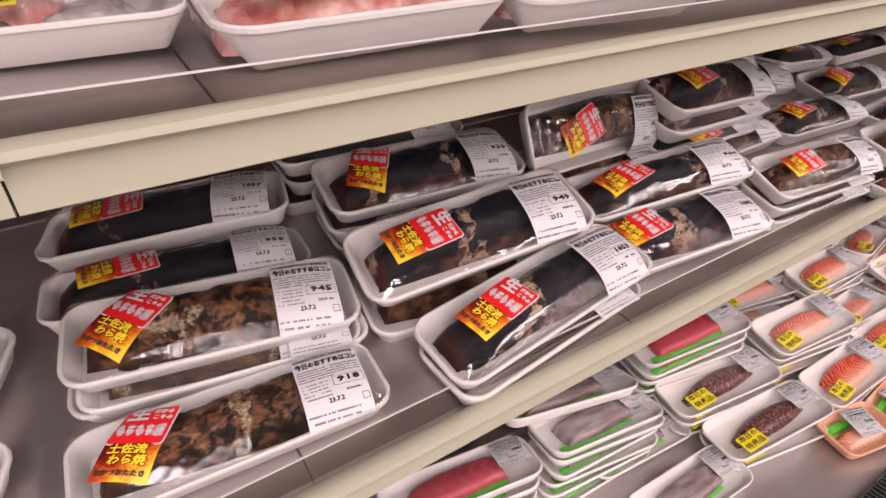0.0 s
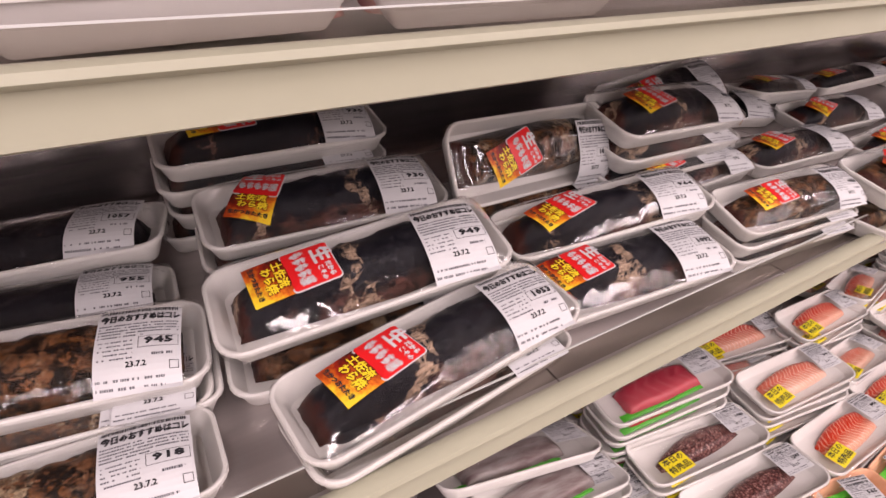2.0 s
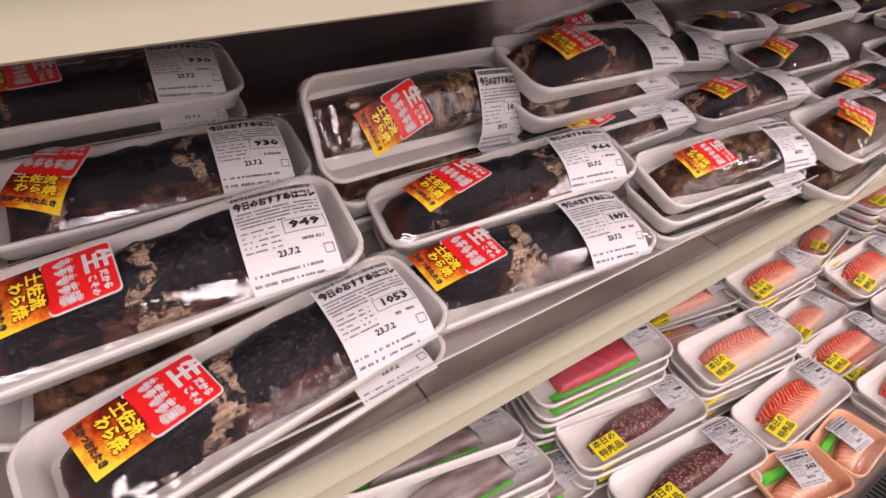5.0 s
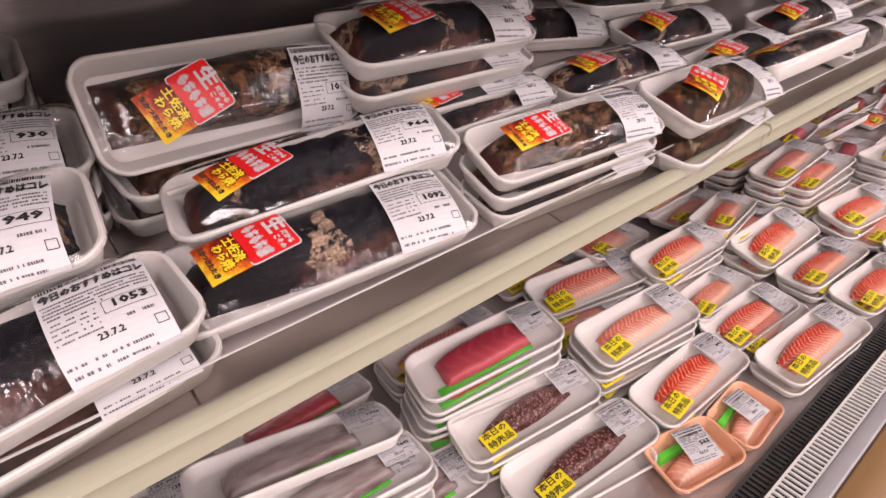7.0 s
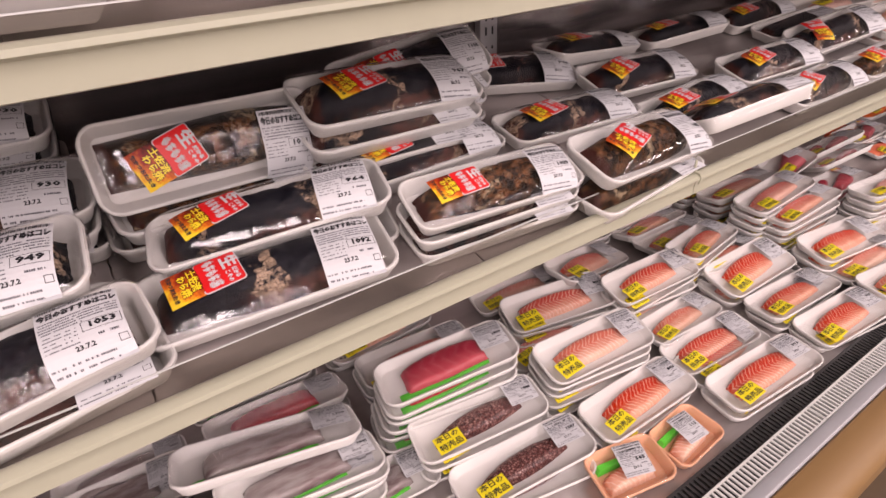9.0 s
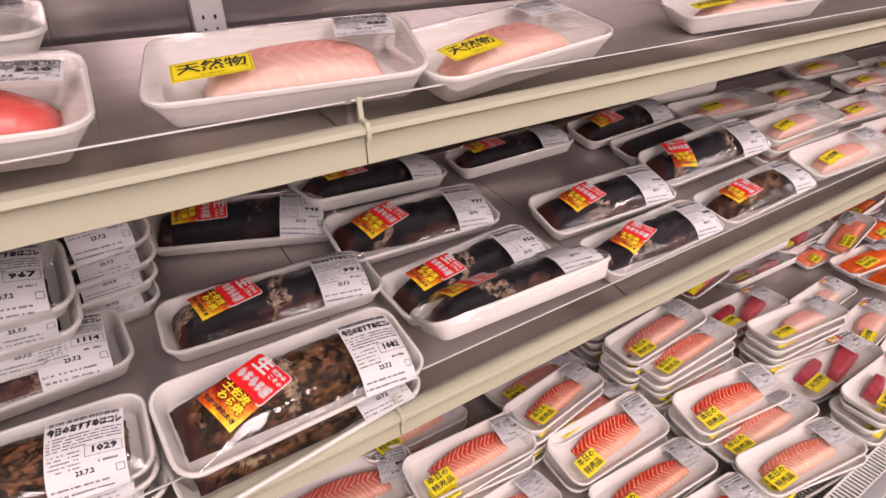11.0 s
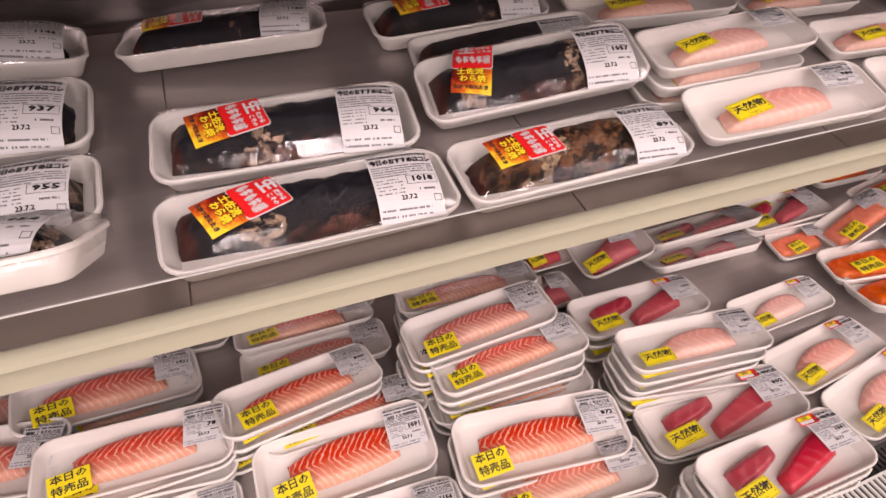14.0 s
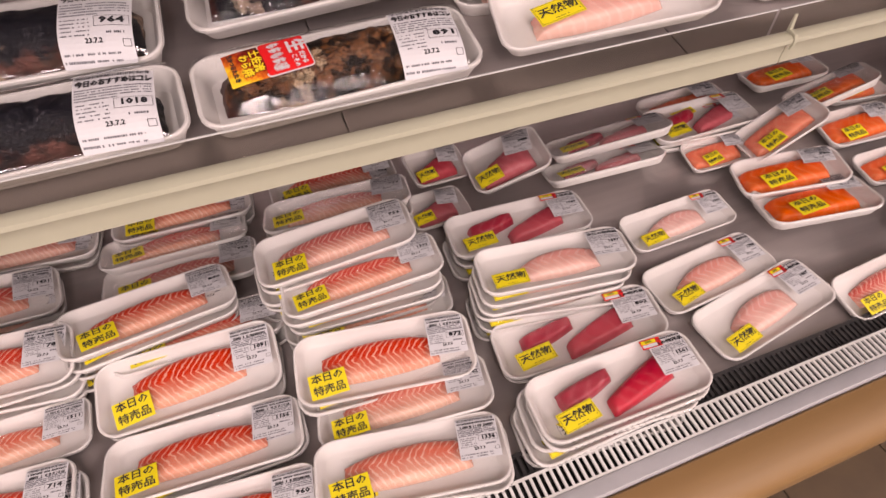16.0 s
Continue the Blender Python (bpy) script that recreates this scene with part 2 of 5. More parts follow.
def cold_case():
    case = tagged(empty("cold_display_case"), "long open refrigerated display case with steel shelves and cream price rails", "display case")
    part("base", box_bm(X0, X1, 0.075, BACK + 0.08, 0.12, 0.465), KICK, case)
    part("kick_plate", box_bm(X0, X1, 0.13, 0.20, 0.0, 0.12), KICK, case)
    part("back_panel", box_bm(X0, X1, BACK, BACK + 0.08, 0.465, 2.1), DARK_STEEL, case, "dark steel back panel")
    for a, b in ((X0 - 0.05, X0), (X1, X1 + 0.05)):
        part("end_panel", box_bm(a, b, 0.02, BACK + 0.08, 0.0, 2.2), WALL, case)
    # unseen canopy, added this deep to keep steep light off the upper shelf
    part("canopy", box_bm(X0, X1, 0.12, BACK + 0.08, 2.02, 2.25), WALL, case)
    for x in JOINTS:
        upright(case, x)
    # front: rounded wood-look bumper, pale edge, white and black air grilles
    bump = [(0.070, 0.512), (0.066, 0.518), (0.050, 0.521), (0.020, 0.519), (0.002, 0.512), (-0.008, 0.498), (-0.010, 0.480), (-0.006, 0.40), (0.004, 0.392), (0.070, 0.392)]
    part("bumper", extrude_profile(bump, X0, X1), WOOD, case, "beige wood-look bumper rail")
    part("front_panel", box_bm(X0, X1, 0.055, 0.075, 0.12, 0.392), KICK, case)
    edge = [(0.0705, 0.500), (0.0705, 0.523), (0.073, 0.526), (0.090, 0.5245), (0.096, 0.521), (0.096, 0.500)]
    part("edge_strip", extrude_profile(edge, X0, X1), PALE_EDGE, case, "pale grey metal edge strip")
    # duct floor under the grilles, its shade put into the near-black colour
    part("air_duct", box_bm(X0, X1, 0.0965, 0.178, 0.465, 0.478), HOLE_SHADE, case)
    for a, b in zip([X0] + [x + 0.22 for x in JOINTS], [x + 0.22 for x in JOINTS] + [X1]):
        slotted_strip("white_grille", WHITE_GRILLE, 0.0968, 0.137, 0.520, a + 0.001, b - 0.001, 0.0112, 0.0070, 0.004, case, "white slotted air grille")
        slotted_strip("black_grille", BLACK_GRILLE, 0.138, 0.1775, 0.506, a + 0.001, b - 0.001, 0.0112, 0.0055, 0.006, case, "black slotted air grille")
    part("bottom_deck", extrude_profile([(0.1785, 0.487), (BACK, 0.487 + LOW_SLOPE * (BACK - 0.178)), (BACK, 0.467), (0.1785, 0.467)], X0, X1), STEEL, case, "steel bottom deck")
    return case


CASE = cold_case()
shelf(CASE, "middle_shelf", *MID_F, MID_SLOPE, 0.53, (0.354, 0.985), "tilted steel shelf")
shelf(CASE, "upper_shelf", *UP_F, UP_SLOPE, 0.50, (0.373, 1.318), "steel shelf")


# ---------- materials of the goods ----------
FOAM = material("white_foam", (0.68, 0.66, 0.635), 0.5, 0, (0.63, 0.61, 0.585), 25, 0.5, 0.08, 500, vary=0.02)
ORANGE_FOAM = material("orange_tray", (0.80, 0.42, 0.26), 0.4, 0, (0.74, 0.37, 0.22), 25, 0.5, 0.05, 400)
PAPER = material("label_paper", (0.60, 0.60, 0.62), 0.5, 0, (0.56, 0.56, 0.58), 40, 0.4)
INK = material("label_ink", (0.025, 0.025, 0.03), 0.5)
GREY_INK = material("small_print", (0.13, 0.13, 0.15), 0.55)
YELLOW = material("yellow_sticker", (0.80, 0.66, 0.015), 0.4, 0, (0.74, 0.60, 0.015), 30, 0.4)
RED = material("red_sticker", (0.80, 0.02, 0.02), 0.35, 0, (0.72, 0.015, 0.015), 30, 0.4)
DEEP_RED = material("deep_red_print", (0.10, 0.012, 0.008), 0.4)
GOLD_INK = material("gold_print", (0.95, 0.70, 0.03), 0.4)
GREEN = material("green_leaf_plastic", (0.08, 0.62, 0.05), 0.35, 0, (0.06, 0.5, 0.04), 50, 0.4)


def ramp(nt, stops):
    r = nt.nodes.new("ShaderNodeValToRGB")
    e = r.color_ramp.elements
    while len(e) < len(stops):
        e.new(0.5)
    for el, (p, c) in zip(e, stops):
        el.position, el.color = p, (*c, 1)
    return r


def math_node(nt, op, a, b=None, clamp=False):
    n = nt.nodes.new("ShaderNodeMath")
    n.operation, n.use_clamp = op, clamp
    for i, v in enumerate((a, b)):
        if v is None:
            continue
        if isinstance(v, (int, float)):
            n.inputs[i].default_value = v
        else:
            nt.links.new(v, n.inputs[i])
    return n.outputs[0]


def mix_colour(nt, fac, a, b):
    n = nt.nodes.new("ShaderNodeMix")
    n.data_type = "RGBA"
    for key, v in (("Factor", fac), ("A", a), ("B", b)):
        if isinstance(v, (tuple, list, float, int)):
            n.inputs[key].default_value = (*v, 1) if isinstance(v, (tuple, list)) else v
        else:
            nt.links.new(v, n.inputs[key])
    return n.outputs["Result"]


def base_nodes(name, rough):
    m = bpy.data.materials.new(name)
    m.use_nodes = True
    nt = m.node_tree
    b = nt.nodes["Principled BSDF"]
    b.inputs["Roughness"].default_value = rough
    b.inputs["Specular IOR Level"].default_value = 0.35
    co = nt.nodes.new("ShaderNodeTexCoord")
    info = nt.nodes.new("ShaderNodeObjectInfo")
    shift = nt.nodes.new("ShaderNodeVectorMath")
    shift.operation = "ADD"
    sc = nt.nodes.new("ShaderNodeVectorMath")
    sc.operation = "SCALE"
    sc.inputs["Scale"].default_value = 3.7
    nt.links.new(info.outputs["Location"], sc.inputs[0])
    nt.links.new(co.outputs["Object"], shift.inputs[0])
    nt.links.new(sc.outputs[0], shift.inputs[1])
    sep = nt.nodes.new("ShaderNodeSeparateXYZ")
    nt.links.new(co.outputs["Object"], sep.inputs[0])
    return m, nt, b, sep.outputs, shift.outputs[0], info


def noise_out(nt, vec, scale, detail=5.0, rough=0.55):
    n = nt.nodes.new("ShaderNodeTexNoise")
    n.inputs["Scale"].default_value, n.inputs["Detail"].default_value, n.inputs["Roughness"].default_value = scale, detail, rough
    nt.links.new(vec, n.inputs["Vector"])
    return n.outputs[0]


def bump_to(nt, b, height, strength, dist=0.002):
    bp = nt.nodes.new("ShaderNodeBump")
    bp.inputs["Strength"].default_value, bp.inputs["Distance"].default_value = strength, dist
    nt.links.new(height, bp.inputs["Height"])
    nt.links.new(bp.outputs[0], b.inputs["Normal"])


def soft_step(nt, value, lo, hi):
    r = nt.nodes.new("ShaderNodeMapRange")
    r.inputs["From Min"].default_value, r.inputs["From Max"].default_value = lo, hi
    nt.links.new(value, r.inputs["Value"])
    return r.outputs[0]


def seared_skin(name, back, flesh, pale, edge, char, bands, rust=0.0):
    """Straw-seared bonito: black grainy back skin above the line y = edge, red-brown flesh below it, charred blotches, ragged pale splits across."""
    m, nt, b, xyz, vec, info = base_nodes(name, 0.30)
    b.inputs["Specular IOR Level"].default_value = 0.14
    wide, mid, fine = noise_out(nt, vec, 20, 4), noise_out(nt, vec, 62, 9, 0.72), noise_out(nt, vec, 330, 5, 0.7)
    streak = nt.nodes.new("ShaderNodeMapping")
    streak.inputs["Scale"].default_value = (0.35, 1.6, 1.0)
    nt.links.new(vec, streak.inputs[0])
    fibre = noise_out(nt, streak.outputs[0], 130, 7, 0.7)
    col = mix_colour(nt, soft_step(nt, fibre, 0.40, 0.66), flesh, [c * 0.35 for c in flesh])
    col = mix_colour(nt, math_node(nt, "MULTIPLY", soft_step(nt, mid, 0.52, 0.68), 0.40), col, pale)
    burn = noise_out(nt, vec, 50, 10, 0.80)
    col = mix_colour(nt, soft_step(nt, burn, 0.535 - char, 0.585 - char), col, (0.010, 0.007, 0.006))
    if rust:
        col = mix_colour(nt, math_node(nt, "MULTIPLY", soft_step(nt, noise_out(nt, vec, 85, 8, 0.75), 0.53, 0.62), rust), col, (0.30, 0.115, 0.035))
    y = math_node(nt, "ADD", xyz["Y"], math_node(nt, "MULTIPLY", math_node(nt, "SUBTRACT", mid, 0.5), 0.030))
    skin = mix_colour(nt, math_node(nt, "MULTIPLY", soft_step(nt, fine, 0.54, 0.70), 0.34), back, (0.15, 0.14, 0.155))
    col = mix_colour(nt, soft_step(nt, y, edge - 0.003, edge + 0.003), col, skin)
    tip = math_node(nt, "ADD", xyz["X"], math_node(nt, "MULTIPLY", math_node(nt, "SUBTRACT", mid, 0.5), 0.035))
    col = mix_colour(nt, soft_step(nt, tip, -0.113, -0.119), col, (0.050, 0.014, 0.011))
    ph = math_node(nt, "ADD", math_node(nt, "MULTIPLY", xyz["X"], 46.0), math_node(nt, "ADD", math_node(nt, "MULTIPLY", wide, 6.5), math_node(nt, "MULTIPLY", info.outputs["Random"], 6.28)))
    split = soft_step(nt, math_node(nt, "SINE", ph), 0.84, 0.90)
    split = math_node(nt, "MULTIPLY", split, soft_step(nt, mid, 0.53 - bands, 0.58 - bands))
    col = mix_colour(nt, math_node(nt, "MULTIPLY", split, 0.85), col, mix_colour(nt, soft_step(nt, fibre, 0.42, 0.6), pale, [c * 0.45 for c in pale]))
    hs = nt.nodes.new("ShaderNodeHueSaturation")
    grain = nt.nodes.new("ShaderNodeMapRange")
    grain.inputs["From Min"].default_value, grain.inputs["From Max"].default_value = 0.3, 0.7
    grain.inputs["To Min"].default_value, grain.inputs["To Max"].default_value = 0.35, 1.55
    nt.links.new(fine, grain.inputs["Value"])
    nt.links.new(grain.outputs[0], hs.inputs["Value"])
    nt.links.new(col, hs.inputs["Color"])
    nt.links.new(hs.outputs[0], b.inputs["Base Color"])
    bump_to(nt, b, math_node(nt, "ADD", mid, math_node(nt, "MULTIPLY", fine, 0.6)), 0.8)
    return m


SKIN_DARK = seared_skin("bonito_skin_dark", (0.008, 0.008, 0.012), (0.17, 0.075, 0.062), (0.50, 0.35, 0.25), -0.028, 0.0, 0.07)
SKIN_BROWN = seared_skin("bonito_skin_brown", (0.012, 0.009, 0.008), (0.19, 0.085, 0.042), (0.46, 0.34, 0.22), 0.026, 0.075, 0.05, 0.45)
SKIN_BLACK = seared_skin("bonito_skin_black", (0.007, 0.006, 0.009), (0.10, 0.034, 0.030), (0.30, 0.16, 0.13), -0.032, 0.02, 0.00)


def striped_flesh(name, red, pale, line, pitch, amount):
    """Raw sliced block: red along the back edge fading to pale, with slanting white sinew lines."""
    m, nt, b, xyz, vec, info = base_nodes(name, 0.30)
    n1 = noise_out(nt, vec, 40)
    fade = nt.nodes.new("ShaderNodeMapRange")
    fade.inputs["From Min"].default_value, fade.inputs["From Max"].default_value = 0.008, -0.030
    nt.links.new(math_node(nt, "ADD", xyz["Y"], math_node(nt, "MULTIPLY", math_node(nt, "SUBTRACT", n1, 0.5), 0.03)), fade.inputs["Value"])
    col = mix_colour(nt, fade.outputs[0], red, pale)
    bend = math_node(nt, "MULTIPLY", math_node(nt, "ABSOLUTE", math_node(nt, "SUBTRACT", xyz["Y"], 0.004)), 0.75)
    v = math_node(nt, "ADD", math_node(nt, "SUBTRACT", xyz["X"], bend), math_node(nt, "ADD", math_node(nt, "MULTIPLY", n1, 0.016), math_node(nt, "MULTIPLY", noise_out(nt, vec, 150, 4), 0.007)))
    s = math_node(nt, "SINE", math_node(nt, "MULTIPLY", v, 6.283 / pitch))
    lines = math_node(nt, "MULTIPLY", math_node(nt, "SUBTRACT", s, 0.45), 2.6, True)
    lines = math_node(nt, "MULTIPLY", lines, math_node(nt, "MULTIPLY", soft_step(nt, noise_out(nt, vec, 55, 5), 0.28, 0.5), amount))
    col = mix_colour(nt, lines, col, line)
    hs = nt.nodes.new("ShaderNodeHueSaturation")
    mr = nt.nodes.new("ShaderNodeMapRange")
    mr.inputs["To Min"].default_value, mr.inputs["To Max"].default_value = 0.86, 1.12
    nt.links.new(info.outputs["Random"], mr.inputs["Value"])
    nt.links.new(mr.outputs[0], hs.inputs["Saturation"])
    nt.links.new(col, hs.inputs["Color"])
    nt.links.new(hs.outputs[0], b.inputs["Base Color"])
    b.inputs["Subsurface Weight"].default_value = 0.0
    bump_to(nt, b, math_node(nt, "ADD", noise_out(nt, vec, 180), math_node(nt, "MULTIPLY", s, 0.25)), 0.25)
    return m


TAI = striped_flesh("sea_bream_flesh", (0.58, 0.070, 0.045), (0.74, 0.40, 0.29), (0.82, 0.56, 0.45), 0.0105, 0.65)
TAI_PALE = striped_flesh("pale_bream_flesh", (0.62, 0.14, 0.085), (0.76, 0.48, 0.36), (0.82, 0.60, 0.49), 0.0105, 0.6)
WHITE_FLESH = striped_flesh("white_fish_flesh", (0.72, 0.30, 0.25), (0.78, 0.50, 0.42), (0.84, 0.64, 0.57), 0.016, 0.35)
SALMON = striped_flesh("salmon_flesh", (0.78, 0.11, 0.025), (0.80, 0.16, 0.045), (0.84, 0.40, 0.22), 0.020, 0.22)
DARK_RED = striped_flesh("dark_red_flesh", (0.36, 0.018, 0.040), (0.54, 0.075, 0.095), (0.62, 0.20, 0.21), 0.024, 0.18)
PINK_BITS = material("pink_fish_trim", (0.46, 0.10, 0.095), 0.28, 0, (0.74, 0.50, 0.44), 48, 1.0, 0.5, 160, vary=0.08)
RED_SKIN = material("red_fish_skin", (0.66, 0.035, 0.030), 0.25, 0, (0.80, 0.36, 0.30), 26, 0.45, 0.2, 200)
HEAD_SKIN = material("fish_head_skin", (0.05, 0.05, 0.055), 0.25, 0, (0.66, 0.60, 0.56), 20, 0.9, 0.3, 140)
SILVER = material("silver_fish_skin", (0.36, 0.32, 0.31), 0.28, 0.1, (0.15, 0.085, 0.085), 26, 0.9, 0.25, 160, (1, 4, 1))


def scaled_skin():
    m, nt, b, xyz, vec, info = base_nodes("scaly_snapper_skin", 0.3)
    vo = nt.nodes.new("ShaderNodeTexVoronoi")
    vo.inputs["Scale"].default_value = 190
    nt.links.new(vec, vo.inputs["Vector"])
    r = ramp(nt, [(0.12, (0.50, 0.33, 0.29)), (0.40, (0.15, 0.05, 0.045)), (0.75, (0.05, 0.018, 0.018))])
    nt.links.new(vo.outputs["Distance"], r.inputs[0])
    col = mix_colour(nt, math_node(nt, "MULTIPLY", soft_step(nt, noise_out(nt, vec, 34, 5), 0.45, 0.65), 0.55), r.outputs[0], (0.11, 0.045, 0.040))
    nt.links.new(col, b.inputs["Base Color"])
    bump_to(nt, b, vo.outputs["Distance"], 0.6, 0.001)
    return m


SCALES = scaled_skin()


def fire_print():
    """Sticker print: dark red above, then tongues of orange and yellow towards the foot."""
    m, nt, b, xyz, vec, info = base_nodes("flame_print", 0.35)
    co = nt.nodes.new("ShaderNodeTexCoord")
    sep = nt.nodes.new("ShaderNodeSeparateXYZ")
    nt.links.new(co.outputs["UV"], sep.inputs[0])
    n = noise_out(nt, co.outputs["UV"], 3.4, 5)
    v = math_node(nt, "ADD", math_node(nt, "MULTIPLY", math_node(nt, "ADD", math_node(nt, "SUBTRACT", 1.0, sep.outputs["Y"]), sep.outputs["X"]), 0.55), math_node(nt, "MULTIPLY", math_node(nt, "SUBTRACT", n, 0.5), 1.3))
    r = ramp(nt, [(0.08, (0.05, 0.008, 0.006)), (0.38, (0.34, 0.022, 0.010)), (0.66, (0.72, 0.16, 0.015)), (0.92, (0.88, 0.58, 0.03))])
    nt.links.new(v, r.inputs[0])
    nt.links.new(r.outputs[0], b.inputs["Base Color"])
    return m


FLAME = fire_print()


# ---------- packs: shapes ----------
def ring(bm, L, W, inset, r, z, seg=6):
    a, b, r = L / 2 - inset, W / 2 - inset, max(r - inset, 0.004)
    out = []
    for cx, cy, a0 in ((a - r, b - r, 0), (-a + r, b - r, 90), (-a + r, -b + r, 180), (a - r, -b + r, 270)):
        for k in range(seg + 1):
            t = radians(a0 + 90 * k / seg)
            out.append(bm.verts.new((cx + r * math.cos(t), cy + r * math.sin(t), z)))
    return out


def loft(bm, rings):
    for p, q in zip(rings[:-1], rings[1:]):
        n = len(p)
        for i in range(n):
            bm.faces.new((p[i], p[(i + 1) % n], q[(i + 1) % n], q[i]))


def tray_bm(L, W, h, r, flare):
    bm = bmesh.new()
    prof = [(flare + 0.002, 0.0), (flare, 0.0015), (0.004, h - 0.009), (0.0035, h - 0.006), (0.0, h - 0.005), (0.0, h - 0.0015), (0.0015, h), (0.004, h - 0.0006), (0.0065, h - 0.004), (flare + 0.003, 0.006), (flare + 0.007, 0.004)]
    rings = [ring(bm, L, W, i, r, z) for i, z in prof]
    loft(bm, rings)
    bm.faces.new(rings[0][::-1])
    bm.faces.new(rings[-1])
    return bm


class Spec:
    """Sizes of one kind of pack: the film's height over the tray is top(x, y)."""

    def __init__(self, L, W, h, r, flare, bulge):
        self.L, self.W, self.h, self.r, self.flare, self.bulge = L, W, h, r, flare, bulge

    def top(self, x, y):
        ex, ey = min(1, abs(x) / (self.L / 2)), min(1, abs(y) / (self.W / 2))
        return self.h + 0.0008 + self.bulge * (1 - ex ** 8) * (1 - ey ** 2.8) ** 0.85


def film_bm(sp, seed):
    bm = bmesh.new()
    rings = []
    for s in (1.0, 0.97, 0.90, 0.78, 0.62, 0.44, 0.24):
        rg = ring(bm, sp.L * 0.998, sp.W * 0.998, 0, sp.r, 0, 7)
        for v in rg:
            v.co.x *= s
            v.co.y *= s
            k = noise.noise(Vector((v.co.x * 22 + seed, v.co.y * 40, seed)))
            v.co.z = sp.top(v.co.x, v.co.y) + 0.0016 * k * (1 - s ** 6)
        rings.append(rg)
    skirt = ring(bm, sp.L * 1.003, sp.W * 1.003, 0, sp.r, sp.h * 0.55, 7)
    loft(bm, [skirt] + rings)
    bm.faces.new(rings[-1])
    return bm


def slab_bm(x0, x1, front, back, thick, base=0.005, px=6.0, py=5.0, nx=36, ny=14, rough=0.0008, seed=0.0, limit=None):
    """A piece of fish lying on the tray: an outline given by front(s) and back(s), s from -1 to 1, rounded over to the tray."""
    bm = bmesh.new()
    rows = []
    for i in range(nx + 1):
        s = -1 + 2 * i / nx
        x = x0 + (x1 - x0) * (s + 1) / 2
        row = []
        for j in range(ny + 1):
            t = -1 + 2 * j / ny
            t = math.copysign(abs(t) ** 0.7, t)
            y = front(s) + (back(s) - front(s)) * (t + 1) / 2
            k = noise.noise(Vector((x * 60 + seed, y * 60, seed * 1.7))) + 0.5 * noise.noise(Vector((x * 170, y * 170 + seed, seed)))
            z = base + thick(s) * max(0, 1 - abs(t) ** py) ** 0.5 * max(0, 1 - abs(s) ** px) ** 0.5
            if z > base + 0.001:
                z += rough * k * 2
            if limit:
                z = min(z, limit(x, y) - 0.0012)
            row.append(bm.verts.new((x + 0.002 * noise.noise(Vector((y * 90, seed, 3))) * (abs(s) > 0.97), y, z)))
        rows.append(row)
    for p, q in zip(rows[:-1], rows[1:]):
        for j in range(ny):
            bm.faces.new((p[j], p[j + 1], q[j + 1], q[j]))
    edge = [r[0] for r in rows] + rows[-1][1:] + [r[-1] for r in rows[-2::-1]] + rows[0][-2:0:-1]
    bm.faces.new(edge[::-1])
    return bm


# ---------- packs: print ----------
GLYPHS = {}


def glyphs(body, size):
    """Flat outline of some writing as (verts, faces), left end at 0, middle line at 0."""
    if body not in GLYPHS:
        cu = bpy.data.curves.new("print", "FONT")
        cu.body, cu.resolution_u, cu.align_y = body, 1, "CENTER"
        ob = bpy.data.objects.new("print", cu)
        scene.collection.objects.link(ob)
        bpy.context.view_layer.update()
        me = bpy.data.meshes.new_from_object(ob.evaluated_get(bpy.context.evaluated_depsgraph_get()))
        GLYPHS[body] = ([tuple(v.co)[:2] for v in me.vertices], [tuple(p.vertices) for p in me.polygons])
        bpy.data.objects.remove(ob)
        bpy.data.curves.remove(cu)
        bpy.data.meshes.remove(me)
    vs, fs = GLYPHS[body]
    w = max([v[0] for v in vs], default=1)
    return [(x * size, y * size) for x, y in vs], fs, w * size


